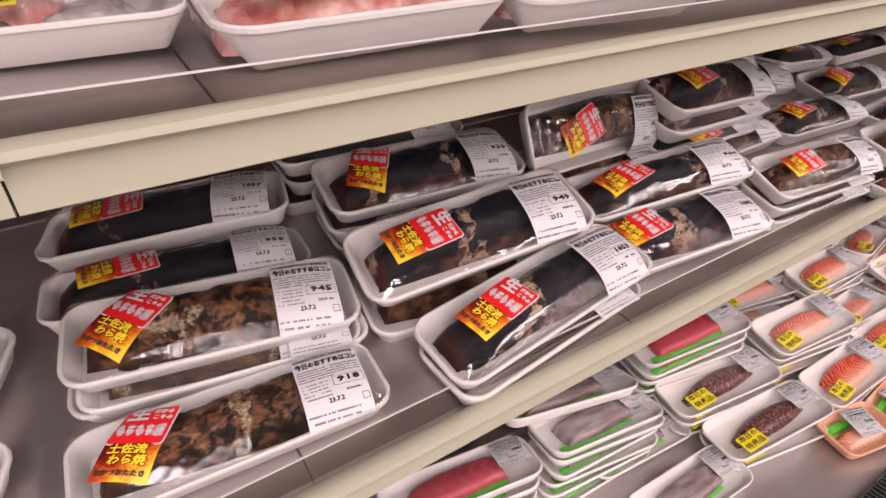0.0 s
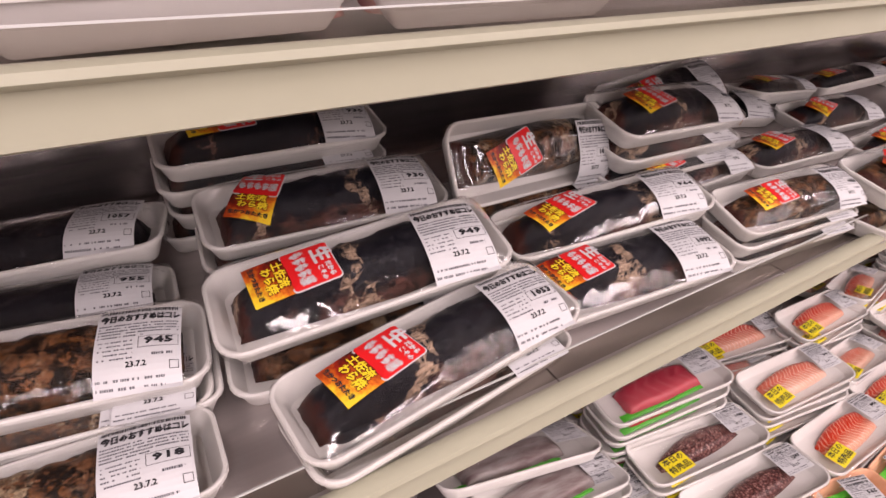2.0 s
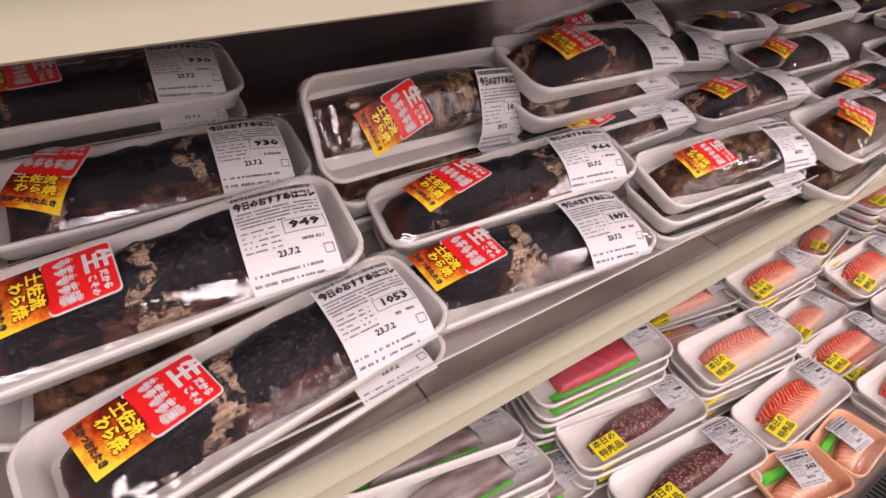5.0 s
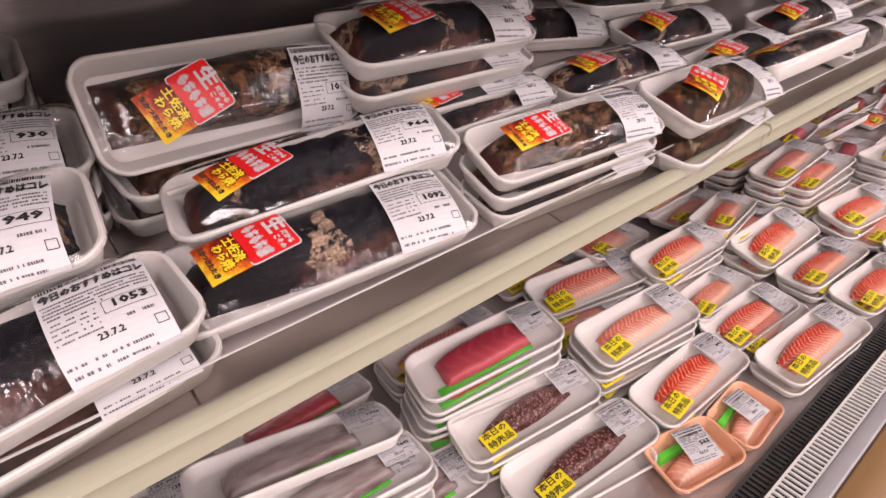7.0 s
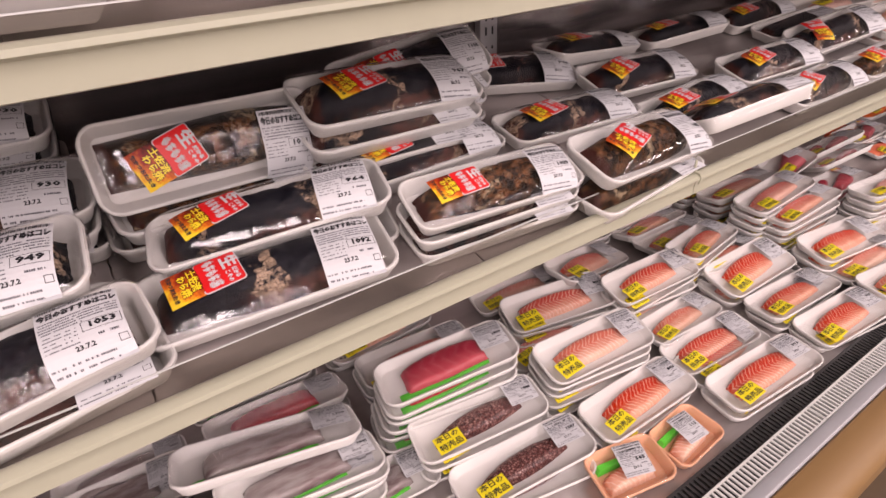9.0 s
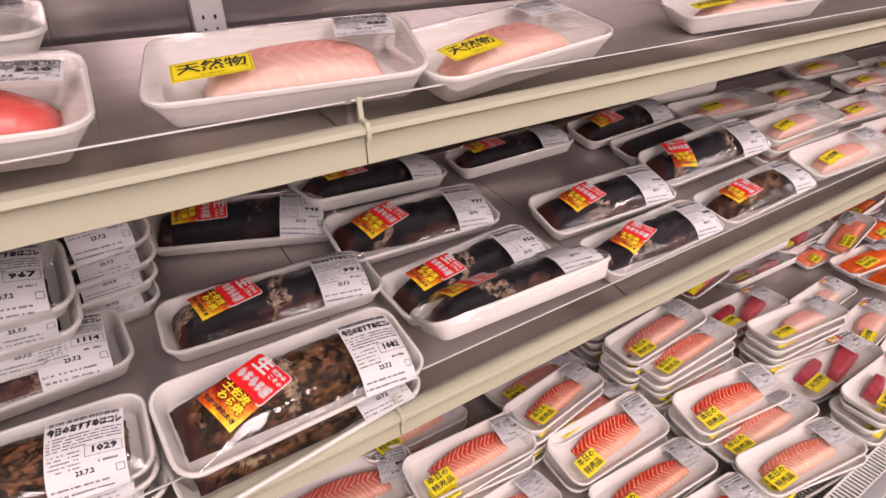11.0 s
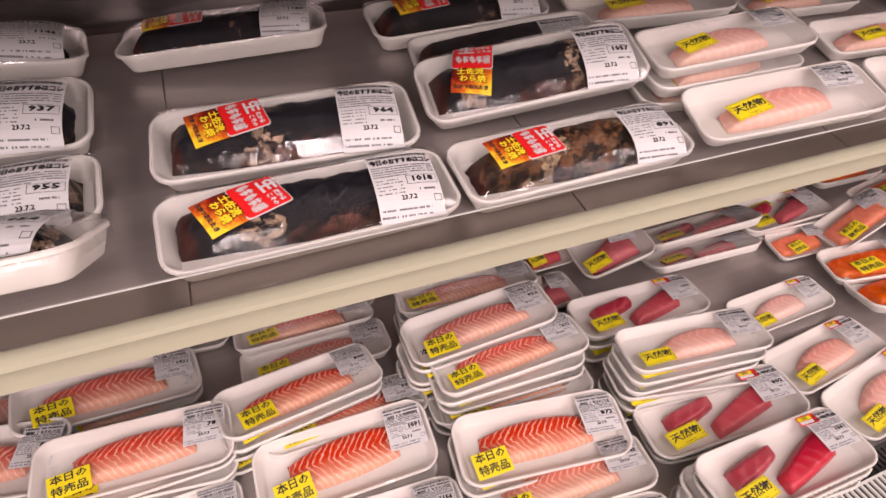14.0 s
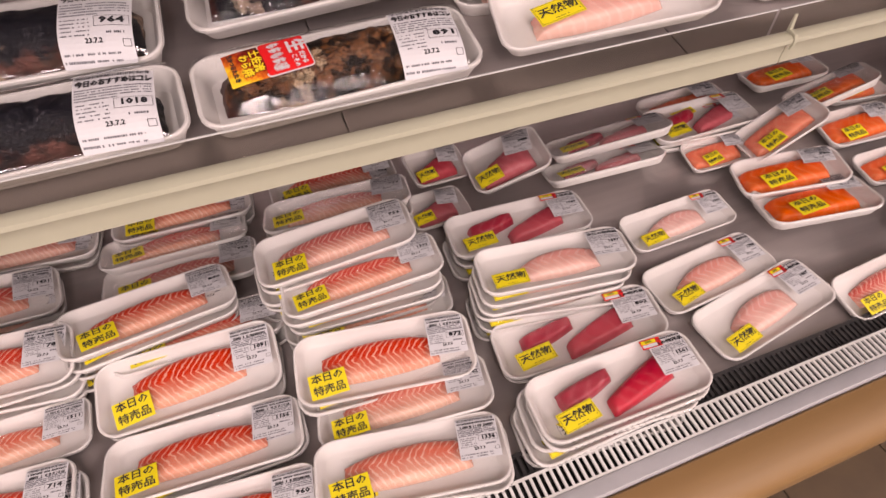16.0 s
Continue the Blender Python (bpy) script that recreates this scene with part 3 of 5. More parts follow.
class Sheet:
    """Things printed on or cut from paper, in the paper's own u (along the writing) and v (up), laid on the film at an angle."""

    def __init__(self, sp, x, y, turn, lift):
        self.sp, self.x, self.y, self.c, self.s, self.lift, self.bm = sp, x, y, math.cos(radians(turn)), math.sin(radians(turn)), lift, bmesh.new()

    def put(self, u, v):
        x, y = self.x + self.c * u - self.s * v, self.y + self.s * u + self.c * v
        return self.bm.verts.new((x, y, self.sp.top(x, y) + self.lift))

    def patch(self, u0, u1, v0, v1, nu=1, nv=1, round_=0.0):
        if round_:
            pts = []
            for cu, cv, a0 in ((u1 - round_, v1 - round_, 0), (u0 + round_, v1 - round_, 90), (u0 + round_, v0 + round_, 180), (u1 - round_, v0 + round_, 270)):
                pts += [(cu + round_ * math.cos(radians(a0 + 30 * k)), cv + round_ * math.sin(radians(a0 + 30 * k))) for k in range(4)]
            mid = ((u0 + u1) / 2, (v0 + v1) / 2)
            rings = [[self.put(mid[0] + (p[0] - mid[0]) * f, mid[1] + (p[1] - mid[1]) * f) for p in pts] for f in (1, 0.8, 0.6, 0.4, 0.2)]
            loft(self.bm, rings)
            self.bm.faces.new(rings[-1])
            return self
        g = [[self.put(u0 + (u1 - u0) * i / nu, v0 + (v1 - v0) * j / nv) for j in range(nv + 1)] for i in range(nu + 1)]
        for i in range(nu):
            for j in range(nv):
                self.bm.faces.new((g[i][j], g[i + 1][j], g[i + 1][j + 1], g[i][j + 1]))
        return self

    def lay_uv(self, u0, u1, v0, v1):
        """Coordinates of the paper from 0 to 1 across and up."""
        uv = self.bm.loops.layers.uv.new("paper")
        for f in self.bm.faces:
            for lp in f.loops:
                dx, dy = lp.vert.co.x - self.x, lp.vert.co.y - self.y
                lp[uv].uv = ((self.c * dx + self.s * dy - u0) / (u1 - u0), (self.c * dy - self.s * dx - v0) / (v1 - v0))

    def frame_line(self, u0, u1, v0, v1, w=0.0006):
        for a, b, c, d in ((u0, u1, v0, v0 + w), (u0, u1, v1 - w, v1), (u0, u0 + w, v0, v1), (u1 - w, u1, v0, v1)):
            self.patch(a, b, c, d, max(1, int((b - a) / 0.01)), max(1, int((d - c) / 0.01)))
        return self

    def text(self, body, u, v, size, fit=None, down=False, bold=0.0):
        """Writing from u on; fit: the length that it shall take. down: letters one under another."""
        if down:
            for k, ch in enumerate(body):
                self.text(ch, u, v - k * size * 1.02, size, bold=bold)
            return self
        vs, fs, w = glyphs(body, size)
        k = fit / w if fit else 1.0
        for du, dv in ((0, 0), (bold, 0), (0, bold), (bold, bold)) if bold else ((0, 0),):
            made = [self.put(u + a * k + du, v + b + dv) for a, b in vs]
            for f in fs:
                self.bm.faces.new([made[i] for i in f])
        return self

    def dashes(self, u0, u1, v, hgt, rng, fill=0.75):
        """A line of print too small to read."""
        u = u0
        while u < u1:
            w = rng.uniform(0.0006, 0.0018)
            if rng.random() < fill:
                self.patch(u, min(u + w, u1), v - hgt / 2, v + hgt / 2)
            u += w + 0.0005
        return self

    def done(self, name, mat, parent, label=""):
        ob = part(name, self.bm, mat, parent, label, smooth=False)
        return tagged(ob, kind="stuff") if "print" in name or name == "price" else ob


def price_label(sp, thing, x, y, turn, w, h, title, date, seed, dark=True):
    """White price label; (x, y) its upper left corner. Its price is added pack by pack."""
    rng = random.Random(seed)
    lab = Sheet(sp, x, y, turn, 0.0012).patch(0, w, -h, 0, 14, 18).done("price_label", PAPER, thing, "white printed price label")
    pr = Sheet(sp, x, y, turn, 0.0021)
    u = 0.002
    while u < w - 0.003:
        b = rng.choice((0.0004, 0.0007, 0.0011))
        pr.patch(u, u + b, -0.075 * h, -0.02 * h)
        u += b + rng.choice((0.0004, 0.0006, 0.0009))
    if title:
        pr.text(title, 0.002, -0.175 * h, 0.0105 if w > 0.065 else 0.0078, w - 0.004, bold=0.0009)
    else:
        pr.dashes(0.002, w - 0.002, -0.13 * h, 0.0030, rng, 0.9)
        pr.dashes(0.006, w - 0.004, -0.22 * h, 0.0042, rng, 0.7)
    pr.text(date, 0.36 * w, -0.77 * h, 0.0066, bold=0.0004)
    pr.frame_line(0.50 * w, 0.97 * w, -0.60 * h, -0.46 * h, 0.0004)
    pr.frame_line(0.86 * w, 0.97 * w, -0.84 * h, -0.76 * h, 0.0005)
    pr.done("print", INK, lab, "black print")
    sm = Sheet(sp, x, y, turn, 0.0019)
    for k in range(5):
        sm.dashes(0.002, w * (0.97 if k < 4 else 0.55), -(0.265 + 0.042 * k) * h, 0.0017, rng, 0.85)
    for v in (0.50, 0.55, 0.60, 0.65, 0.70):
        sm.dashes(0.003, 0.44 * w, -v * h, 0.0014, rng, 0.7)
    sm.dashes(0.66 * w, 0.9 * w, -0.68 * h, 0.0024, rng, 0.9)
    for v in (0.89, 0.95):
        sm.dashes(0.002, 0.8 * w, -v * h, 0.0017, rng)
    sm.done("small_print", GREY_INK, lab, "grey lines of small print")
    return lab


def add_price(sp, lab, x, y, turn, w, h, price):
    if price and price != "-":
        Sheet(sp, x, y, turn, 0.0023).text(price, 0.56 * w, -0.53 * h, 0.0098, 0.34 * w, bold=0.0008).done("price", INK, lab, "black price")


def bonito_sticker(sp, thing, x, y, turn):
    """Red rounded square with white brush writing over a flame-printed square; (x, y) its middle."""
    red = Sheet(sp, x, y, turn, 0.0018).patch(-0.0255, 0.0255, -0.003, 0.044, round_=0.004).done("brand_sticker", PAPER, thing, "red, orange and yellow sticker")
    Sheet(sp, x, y, turn, 0.0025).patch(-0.0243, 0.0243, -0.0018, 0.0428, round_=0.0032).done("red_field", RED, red, "red field")
    fl = Sheet(sp, x, y, turn, 0.0016).patch(-0.0245, 0.0245, -0.038, -0.001, 9, 8)
    fl.lay_uv(-0.0245, 0.0245, -0.038, -0.001)
    fl.done("flame_field", FLAME, red, "flame print from dark red to yellow")
    w = Sheet(sp, x, y, turn, 0.0033)
    w.text("生", -0.0190, 0.0315, 0.0205, bold=0.0016)
    w.text("だから", 0.0030, 0.0350, 0.0062, bold=0.0007)
    w.text("こその", 0.0045, 0.0272, 0.0062, bold=0.0007)
    w.text("もちもち感", -0.0215, 0.0105, 0.0145, 0.042, bold=0.0016)
    w.done("white_print", PAPER, red, "white lettering")
    d, g = Sheet(sp, x, y, turn, 0.0022), Sheet(sp, x, y, turn, 0.0025)
    for body, u, v, wide in (("土佐流", -0.019, -0.0085, 0.033), ("わら焼", -0.015, -0.0195, 0.032)):
        d.text(body, u - 0.0005, v - 0.0005, 0.0106, wide, bold=0.0019)
        g.text(body, u, v, 0.0106, wide, bold=0.0007)
    d.done("dark_print", DEEP_RED, red, "dark outline of the lettering")
    g.done("gold_print", GOLD_INK, red, "yellow lettering")
    Sheet(sp, x, y, turn, 0.0025).text("生かつおたたき", -0.022, -0.0310, 0.0058, 0.042, bold=0.0006).done("foot_print", INK, red, "small black lettering")
    return red


def yellow_sticker(sp, thing, x, y, turn, w, h, lines, rim=False):
    st = Sheet(sp, x, y, turn, 0.0016).patch(0, w, 0, h, 5, 4).done("yellow_sticker", YELLOW, thing, "yellow sticker with black lettering")
    p = Sheet(sp, x, y, turn, 0.0021)
    n = len(lines)
    for k, t in enumerate(lines):
        hh = h / n
        size = min(hh * 0.85, (w * 0.86) / len(t))
        wide = len(t) * size * (1.0 if n == 1 else 0.98)
        p.text(t, w * 0.07 if n > 1 else (w - wide) / 2, h - hh * (k + 0.52) + (0.001 if n > 1 else 0.002), size, wide, bold=0.0006)
    if rim:
        p.frame_line(0.0015, w - 0.0015, 0.0015, h - 0.0015, 0.0005)
        p.dashes(w * 0.35, w * 0.65, h * 0.16, 0.0012, random.Random(3), 0.8)
        for u, v in ((0.07, 0.78), (0.9, 0.2), (0.12, 0.6), (0.88, 0.38)):
            p.patch(w * u, w * u + 0.0016, h * v, h * v + 0.0016)
    p.done("print", INK, st, "black lettering")
    return st


def discount_sticker(sp, thing, x, y, turn):
    st = Sheet(sp, x, y, turn, 0.0018).patch(0, 0.034, 0, 0.018, 3, 2).done("discount_sticker", RED, thing, "red and yellow discount sticker")
    Sheet(sp, x, y, turn, 0.0022).patch(0.002, 0.026, 0.009, 0.016, 2, 1).done("yellow_field", YELLOW, st, "yellow field")
    Sheet(sp, x, y, turn, 0.0022).patch(0.002, 0.026, 0.002, 0.008, 2, 1).done("white_field", PAPER, st, "white field")
    Sheet(sp, x, y, turn, 0.0025).text("20%", 0.008, 0.0125, 0.0065, bold=0.0003).done("print", INK, st, "black figures")


# ---------- packs: the kinds ----------
SPECS = {
    "K": Spec(0.295, 0.112, 0.030, 0.026, 0.012, 0.021),
    "L": Spec(0.295, 0.112, 0.030, 0.026, 0.012, 0.003),
    "N": Spec(0.278, 0.125, 0.026, 0.028, 0.012, 0.006),
    "A": Spec(0.250, 0.160, 0.042, 0.032, 0.026, 0.008),
    "P": Spec(0.270, 0.150, 0.036, 0.030, 0.018, 0.006),
    "T": Spec(0.278, 0.120, 0.0225, 0.030, 0.010, 0.0028),
    "S": Spec(0.190, 0.115, 0.023, 0.028, 0.010, 0.006),
    "Q": Spec(0.160, 0.120, 0.023, 0.026, 0.010, 0.010),
    "O": Spec(0.150, 0.110, 0.028, 0.024, 0.010, 0.004),
}
LABELS = {  # where the price label lies: x, y, turn, width, height
    "K": (0.060, 0.031, -4, 0.068, 0.088), "N": (0.062, 0.052, -3, 0.056, 0.058), "A": (0.035, 0.040, -4, 0.076, 0.046), "P": (0.055, 0.062, -3, 0.062, 0.056),
    "T": (0.070, 0.050, -2, 0.060, 0.068), "S": (0.030, 0.052, -6, 0.054, 0.050), "Q": (0.012, 0.054, -12, 0.054, 0.060), "O": (-0.012, 0.046, -8, 0.056, 0.072),
}
TITLE_A, TITLE_B = "今日のおすすめはコレ", "本日の特売品"


def arc(a, b, bow):
    return lambda s: a + (b - a) * (s + 1) / 2 + bow * (1 - s * s)


def fish_log(sp, seed, mat, thing, x0=-0.130, x1=0.122, lean=0.006):
    rng = random.Random(seed)
    a0, a1 = rng.uniform(0.024, 0.032), rng.uniform(0.036, 0.041)
    half = lambda s: a0 + (a1 - a0) * min(1, (s + 1.0) * 0.8) - 0.010 * max(0, s) ** 3
    wav = rng.uniform(-0.004, 0.004)
    return part("bonito_fillet", slab_bm(x0 + rng.uniform(-0.004, 0.006), x1, lambda s: lean - half(s) + wav * s, lambda s: lean + half(s) * 0.92 + wav * s, lambda s: 0.0445 - 0.007 * (s < 0) * s * s,
                0.005, 6, 2.3, 48, 20, 0.0020, seed, sp.top), mat, thing)


def kit(kind, thing, seed, pressed=False):
    """The contents and stickers of one pack."""
    rng = random.Random(seed)
    j = lambda a: rng.uniform(-a, a)
    if kind in ("K1", "K2", "K3"):
        sp = SPECS["L" if pressed else "K"]
        fish_log(sp, seed, {"K1": SKIN_DARK, "K2": SKIN_BROWN, "K3": SKIN_BLACK}[kind], thing)
        if not pressed:
            bonito_sticker(sp, thing, -0.068 + j(0.005), -0.002 + j(0.003), rng.choice((-72, -78, -82, -86)))
        return sp, "K"
    if kind in ("T1", "T2"):
        sp = SPECS["T"]
        m = TAI if kind == "T1" else TAI_PALE
        part("fish_block", slab_bm(-0.098 + j(0.01), 0.082 + j(0.012), arc(-0.030 + j(0.004), -0.022, -0.006), arc(0.016 + j(0.006), 0.024 + j(0.006), 0.014), lambda s: 0.017 - 0.003 * s * s, seed=seed, limit=sp.top), m, thing)
        yellow_sticker(sp, thing, -0.112 + j(0.006), -0.052, 4 + j(5), 0.056, 0.040, ["本日の", "特売品"])
        return sp, "T"
    if kind in ("D1", "W1", "W2"):
        sp = SPECS["T"]
        if kind == "D1":
            part("fish_piece", slab_bm(-0.092 + j(0.006), -0.002, arc(-0.014, 0.014, -0.004), arc(0.022, 0.038, 0.002), lambda s: 0.018, px=9, seed=seed, limit=sp.top), DARK_RED, thing)
            part("fish_piece", slab_bm(-0.026, 0.088 + j(0.006), arc(-0.046, -0.018, -0.002), arc(-0.016, 0.034, 0.004), lambda s: 0.018, px=9, seed=seed + 5, limit=sp.top), DARK_RED, thing)
        else:
            part("fish_piece", slab_bm(-0.070 + j(0.012), 0.074 + j(0.006), arc(-0.030, -0.026, -0.006), arc(0.002, 0.016, 0.020), lambda s: 0.017, px=2.6, seed=seed, limit=sp.top), WHITE_FLESH, thing)
        yellow_sticker(sp, thing, -0.112 + j(0.006), -0.050, 6 + j(4), 0.060, 0.034, ["天然物"], True)
        if kind != "W2":
            discount_sticker(sp, thing, 0.060, 0.036, -4)
        return sp, "T"
    if kind == "N1":
        sp = SPECS["N"]
        part("fish_piece", slab_bm(-0.085 + j(0.012), 0.080 + j(0.006), arc(-0.032, -0.020, -0.008), arc(0.006, 0.020, 0.020), lambda s: 0.021, px=3, seed=seed, limit=sp.top), WHITE_FLESH if rng.random() < 0.7 else TAI_PALE, thing)
        yellow_sticker(sp, thing, -0.085 + j(0.02), -0.046 + j(0.008), 8 + j(6), 0.060, 0.036, ["天然物"], True)
        return sp, "N"
    if kind == "S1":
        sp = SPECS["S"]
        part("salmon_block", slab_bm(-0.078 + j(0.006), 0.066, arc(-0.034, -0.030, -0.004), arc(0.026, 0.034, 0.004), lambda s: 0.019, px=7, seed=seed, limit=sp.top), SALMON, thing)
        yellow_sticker(sp, thing, -0.052 + j(0.01), -0.050, 8 + j(8), 0.050, 0.038, ["本日の", "特売品"])
        return sp, "S"
    if kind == "Q1":
        sp = SPECS["Q"]
        part("fish_piece", slab_bm(-0.060, 0.050, arc(-0.044, -0.036, 0), arc(-0.010, 0.046, 0.0), lambda s: 0.024, px=4, seed=seed, limit=sp.top), DARK_RED, thing)
        yellow_sticker(sp, thing, -0.068, -0.052, 6, 0.050, 0.032, ["天然物"], True)
        return sp, "Q"
    if kind == "B1":
        sp = SPECS["T"]
        part("leaf_strip", slab_bm(-0.112, 0.070, arc(-0.042, -0.030, -0.002), arc(-0.026, -0.020, 0), lambda s: 0.003, px=12, nx=20, ny=4, seed=seed), GREEN, thing, "green plastic leaf")
        part("fish_block", slab_bm(-0.095, 0.082, arc(-0.036, -0.020, -0.006), arc(0.022, 0.034, 0.010), lambda s: 0.018, px=9, seed=seed, limit=sp.top), SILVER, thing)
        return sp, "T"
    if kind == "B2":
        sp = SPECS["T"]
        part("leaf_strip", slab_bm(-0.108, 0.076, arc(-0.042, -0.035, -0.002), arc(-0.026, -0.020, 0), lambda s: 0.003, px=12, nx=20, ny=4, seed=seed), GREEN, thing, "green plastic leaf")
        part("fish_block", slab_bm(-0.090, 0.078, arc(-0.034, -0.026, -0.004), arc(0.024, 0.032, 0.012), lambda s: 0.019, px=9, seed=seed, limit=sp.top), DARK_RED, thing)
        return sp, "T"
    if kind == "H1":
        sp = SPECS["T"]
        part("snapper_fillet", slab_bm(-0.100, 0.092, arc(-0.022, -0.012, -0.012), arc(-0.004, 0.020, 0.020), lambda s: 0.020, px=2.6, py=3, seed=seed, limit=sp.top), SCALES, thing)
        yellow_sticker(sp, thing, -0.100, -0.054, 6, 0.056, 0.040, ["本日の", "特売品"])
        return sp, "T"
    if kind == "O1":
        sp = SPECS["O"]
        part("fish_block", slab_bm(-0.056, 0.040, arc(-0.034, -0.030, 0), arc(0.0, 0.012, 0.006), lambda s: 0.020, px=6, seed=seed, limit=sp.top), DARK_RED if seed % 2 else TAI_PALE, thing)
        part("leaf_strip", slab_bm(-0.056, 0.046, arc(0.014, 0.020, 0), arc(0.034, 0.036, 0), lambda s: 0.012, px=10, nx=16, ny=4, seed=seed), GREEN, thing, "green plastic leaf")
        return sp, "O"
    if kind in ("A1", "A2", "A3"):
        sp = SPECS["A"]
        if kind == "A3":
            for k, (x, y, r) in enumerate(((-0.045, 0.014, 0.062), (0.030, -0.006, 0.066))):
                part("red_fish_piece", slab_bm(x - r, x + r, arc(y - 0.036, y - 0.020, -0.006), arc(y + 0.026, y + 0.040, 0.012), lambda s: 0.036, px=2.4, py=2.4, rough=0.0016, seed=seed + k, limit=sp.top), RED_SKIN, thing)
        else:
            for k in range(4 if kind == "A1" else 3):
                x, y, r = -0.060 + 0.042 * k + j(0.012), j(0.014), rng.uniform(0.040, 0.056)
                mat = PINK_BITS if kind == "A1" or k == 1 else HEAD_SKIN
                part("fish_trim", slab_bm(x - r, x + r, arc(y - 0.030, y - 0.026, -0.012), arc(y + 0.022, y + 0.032, 0.012), lambda s: 0.031 + 0.004 * (k % 2), px=3.0, py=3.4, nx=22, ny=14, rough=0.0036, seed=seed + 3 * k, limit=sp.top), mat, thing)
        yellow_sticker(sp, thing, -0.075 + j(0.02), -0.050 + j(0.006), 4 + j(4), 0.082, 0.024, ["加熱調理用"])
        return sp, "A"
    sp = SPECS["P"]
    part("fish_piece", slab_bm(-0.085, 0.095, arc(-0.040, -0.030, -0.010), arc(0.016, 0.030, 0.022), lambda s: 0.030, px=3, seed=seed, limit=sp.top), WHITE_FLESH, thing)
    yellow_sticker(sp, thing, -0.105 + j(0.01), -0.050, 5 + j(4), 0.074, 0.036, ["天然物"], True)
    return sp, "P"


WORDS = {
    "K1": ("bonito_pack", "white foam tray of black-skinned seared bonito fillet under clear film", "fish pack"),
    "K2": ("bonito_pack", "white foam tray of brown mottled seared bonito fillet under clear film", "fish pack"),
    "K3": ("bonito_pack", "white foam tray of very dark seared bonito under clear film", "fish pack"),
    "T1": ("bream_pack", "white foam tray of red striped sea bream block with yellow sticker", "fish pack"),
    "T2": ("bream_pack", "white foam tray of pale pink bream block with yellow sticker", "fish pack"),
    "D1": ("red_fish_pack", "white foam tray with two dark red fish pieces and yellow sticker", "fish pack"),
    "W1": ("white_fish_pack", "white foam tray of pale pink fish with a discount sticker", "fish pack"),
    "W2": ("white_fish_pack", "white foam tray of pale pink fish with yellow sticker", "fish pack"),
    "N1": ("white_fish_pack", "white foam tray of pale fish with yellow sticker on tilted shelf", "fish pack"),
    "S1": ("salmon_pack", "small white foam tray of orange-red salmon block with yellow sticker", "fish pack"),
    "Q1": ("red_fish_pack", "small white foam tray of dark red fish wedge under film", "fish pack"),
    "B1": ("fillet_pack", "white foam tray of silvery dark fillet with green plastic leaf", "fish pack"),
    "B2": ("fillet_pack", "white foam tray of dark red loin with green plastic leaf", "fish pack"),
    "H1": ("snapper_pack", "white foam tray of scaly brown snapper fillet with yellow sticker", "fish pack"),
    "O1": ("sashimi_pack", "small orange tray of sliced fish with green leaf and label", "fish pack"),
    "A1": ("fish_trim_pack", "deep white foam tray of pink fish trimmings with yellow sticker", "fish pack"),
    "A2": ("fish_trim_pack", "deep white foam tray of fish heads with yellow sticker", "fish pack"),
    "A3": ("red_fish_pack", "deep white foam tray of bright red fish with yellow sticker", "fish pack"),
    "P1": ("white_fish_pack", "large white foam tray of pale pink fish with yellow sticker", "fish pack"),
}
MODELS = {}


def model(kind, variant, pressed):
    """One finished pack without its price, built far below the floor's level and only copied from."""
    key = (kind, variant, pressed)
    if key not in MODELS:
        seed = 11 + 7 * variant + 31 * sorted(WORDS).index(kind)
        name, label, cat = WORDS[kind]
        thing = tagged(empty(name), label, cat)
        sp, fam = kit(kind, thing, seed, pressed)
        part("foam_tray", tray_bm(sp.L, sp.W, sp.h, sp.r, sp.flare), ORANGE_FOAM if fam == "O" else FOAM, thing, "orange tray" if fam == "O" else "white foam tray")
        part("film", film_bm(sp, seed * 0.37), FILM, thing, "clear stretch film").visible_shadow = False
        title = TITLE_A if fam == "K" else TITLE_B if kind in ("D1", "W1", "W2", "P1") else ""
        price_label(sp, thing, *LABELS[fam], title, "23.7.2" if fam in ("K", "A") else "23.7.3", seed)
        MODELS[key] = (thing, sp, fam)
    return MODELS[key]


USED = set()


def pack(kind, price, at, turn=(0, 0, 0), size=(1, 1), variant=0, group="", sticker=None):
    """Lays a pack with its base at the given place. turn: tilts about x and y and heading. size: scale and extra width."""
    pressed = kind[0] == "K" and price == "-"      # lies under another pack
    thing, sp, fam = model(kind, variant, pressed)
    m = pose(*at, *turn)
    if (kind, variant, pressed) in USED:
        ob = copy_thing(thing, m)
    else:
        ob = thing
        USED.add((kind, variant, pressed))
        ob.matrix_basis = m
    ob.scale = (size[0], size[0] * size[1], size[0])
    group and tagged(ob, group=group)
    if price and price != "-":
        lab = [c for c in ob.children if c.name.startswith("price_label")][0]
        for c in [c for c in lab.children if c.name.split(".")[0] == "price"]:
            bpy.data.objects.remove(c)
        add_price(sp, lab, *LABELS[fam], price)
    if sticker is not None:
        old = [c for c in ob.children if c.name.startswith("brand_sticker")][0]
        for c in list(old.children) + [old]:
            bpy.data.objects.remove(c)
        bonito_sticker(sp, ob, *sticker)
    return ob


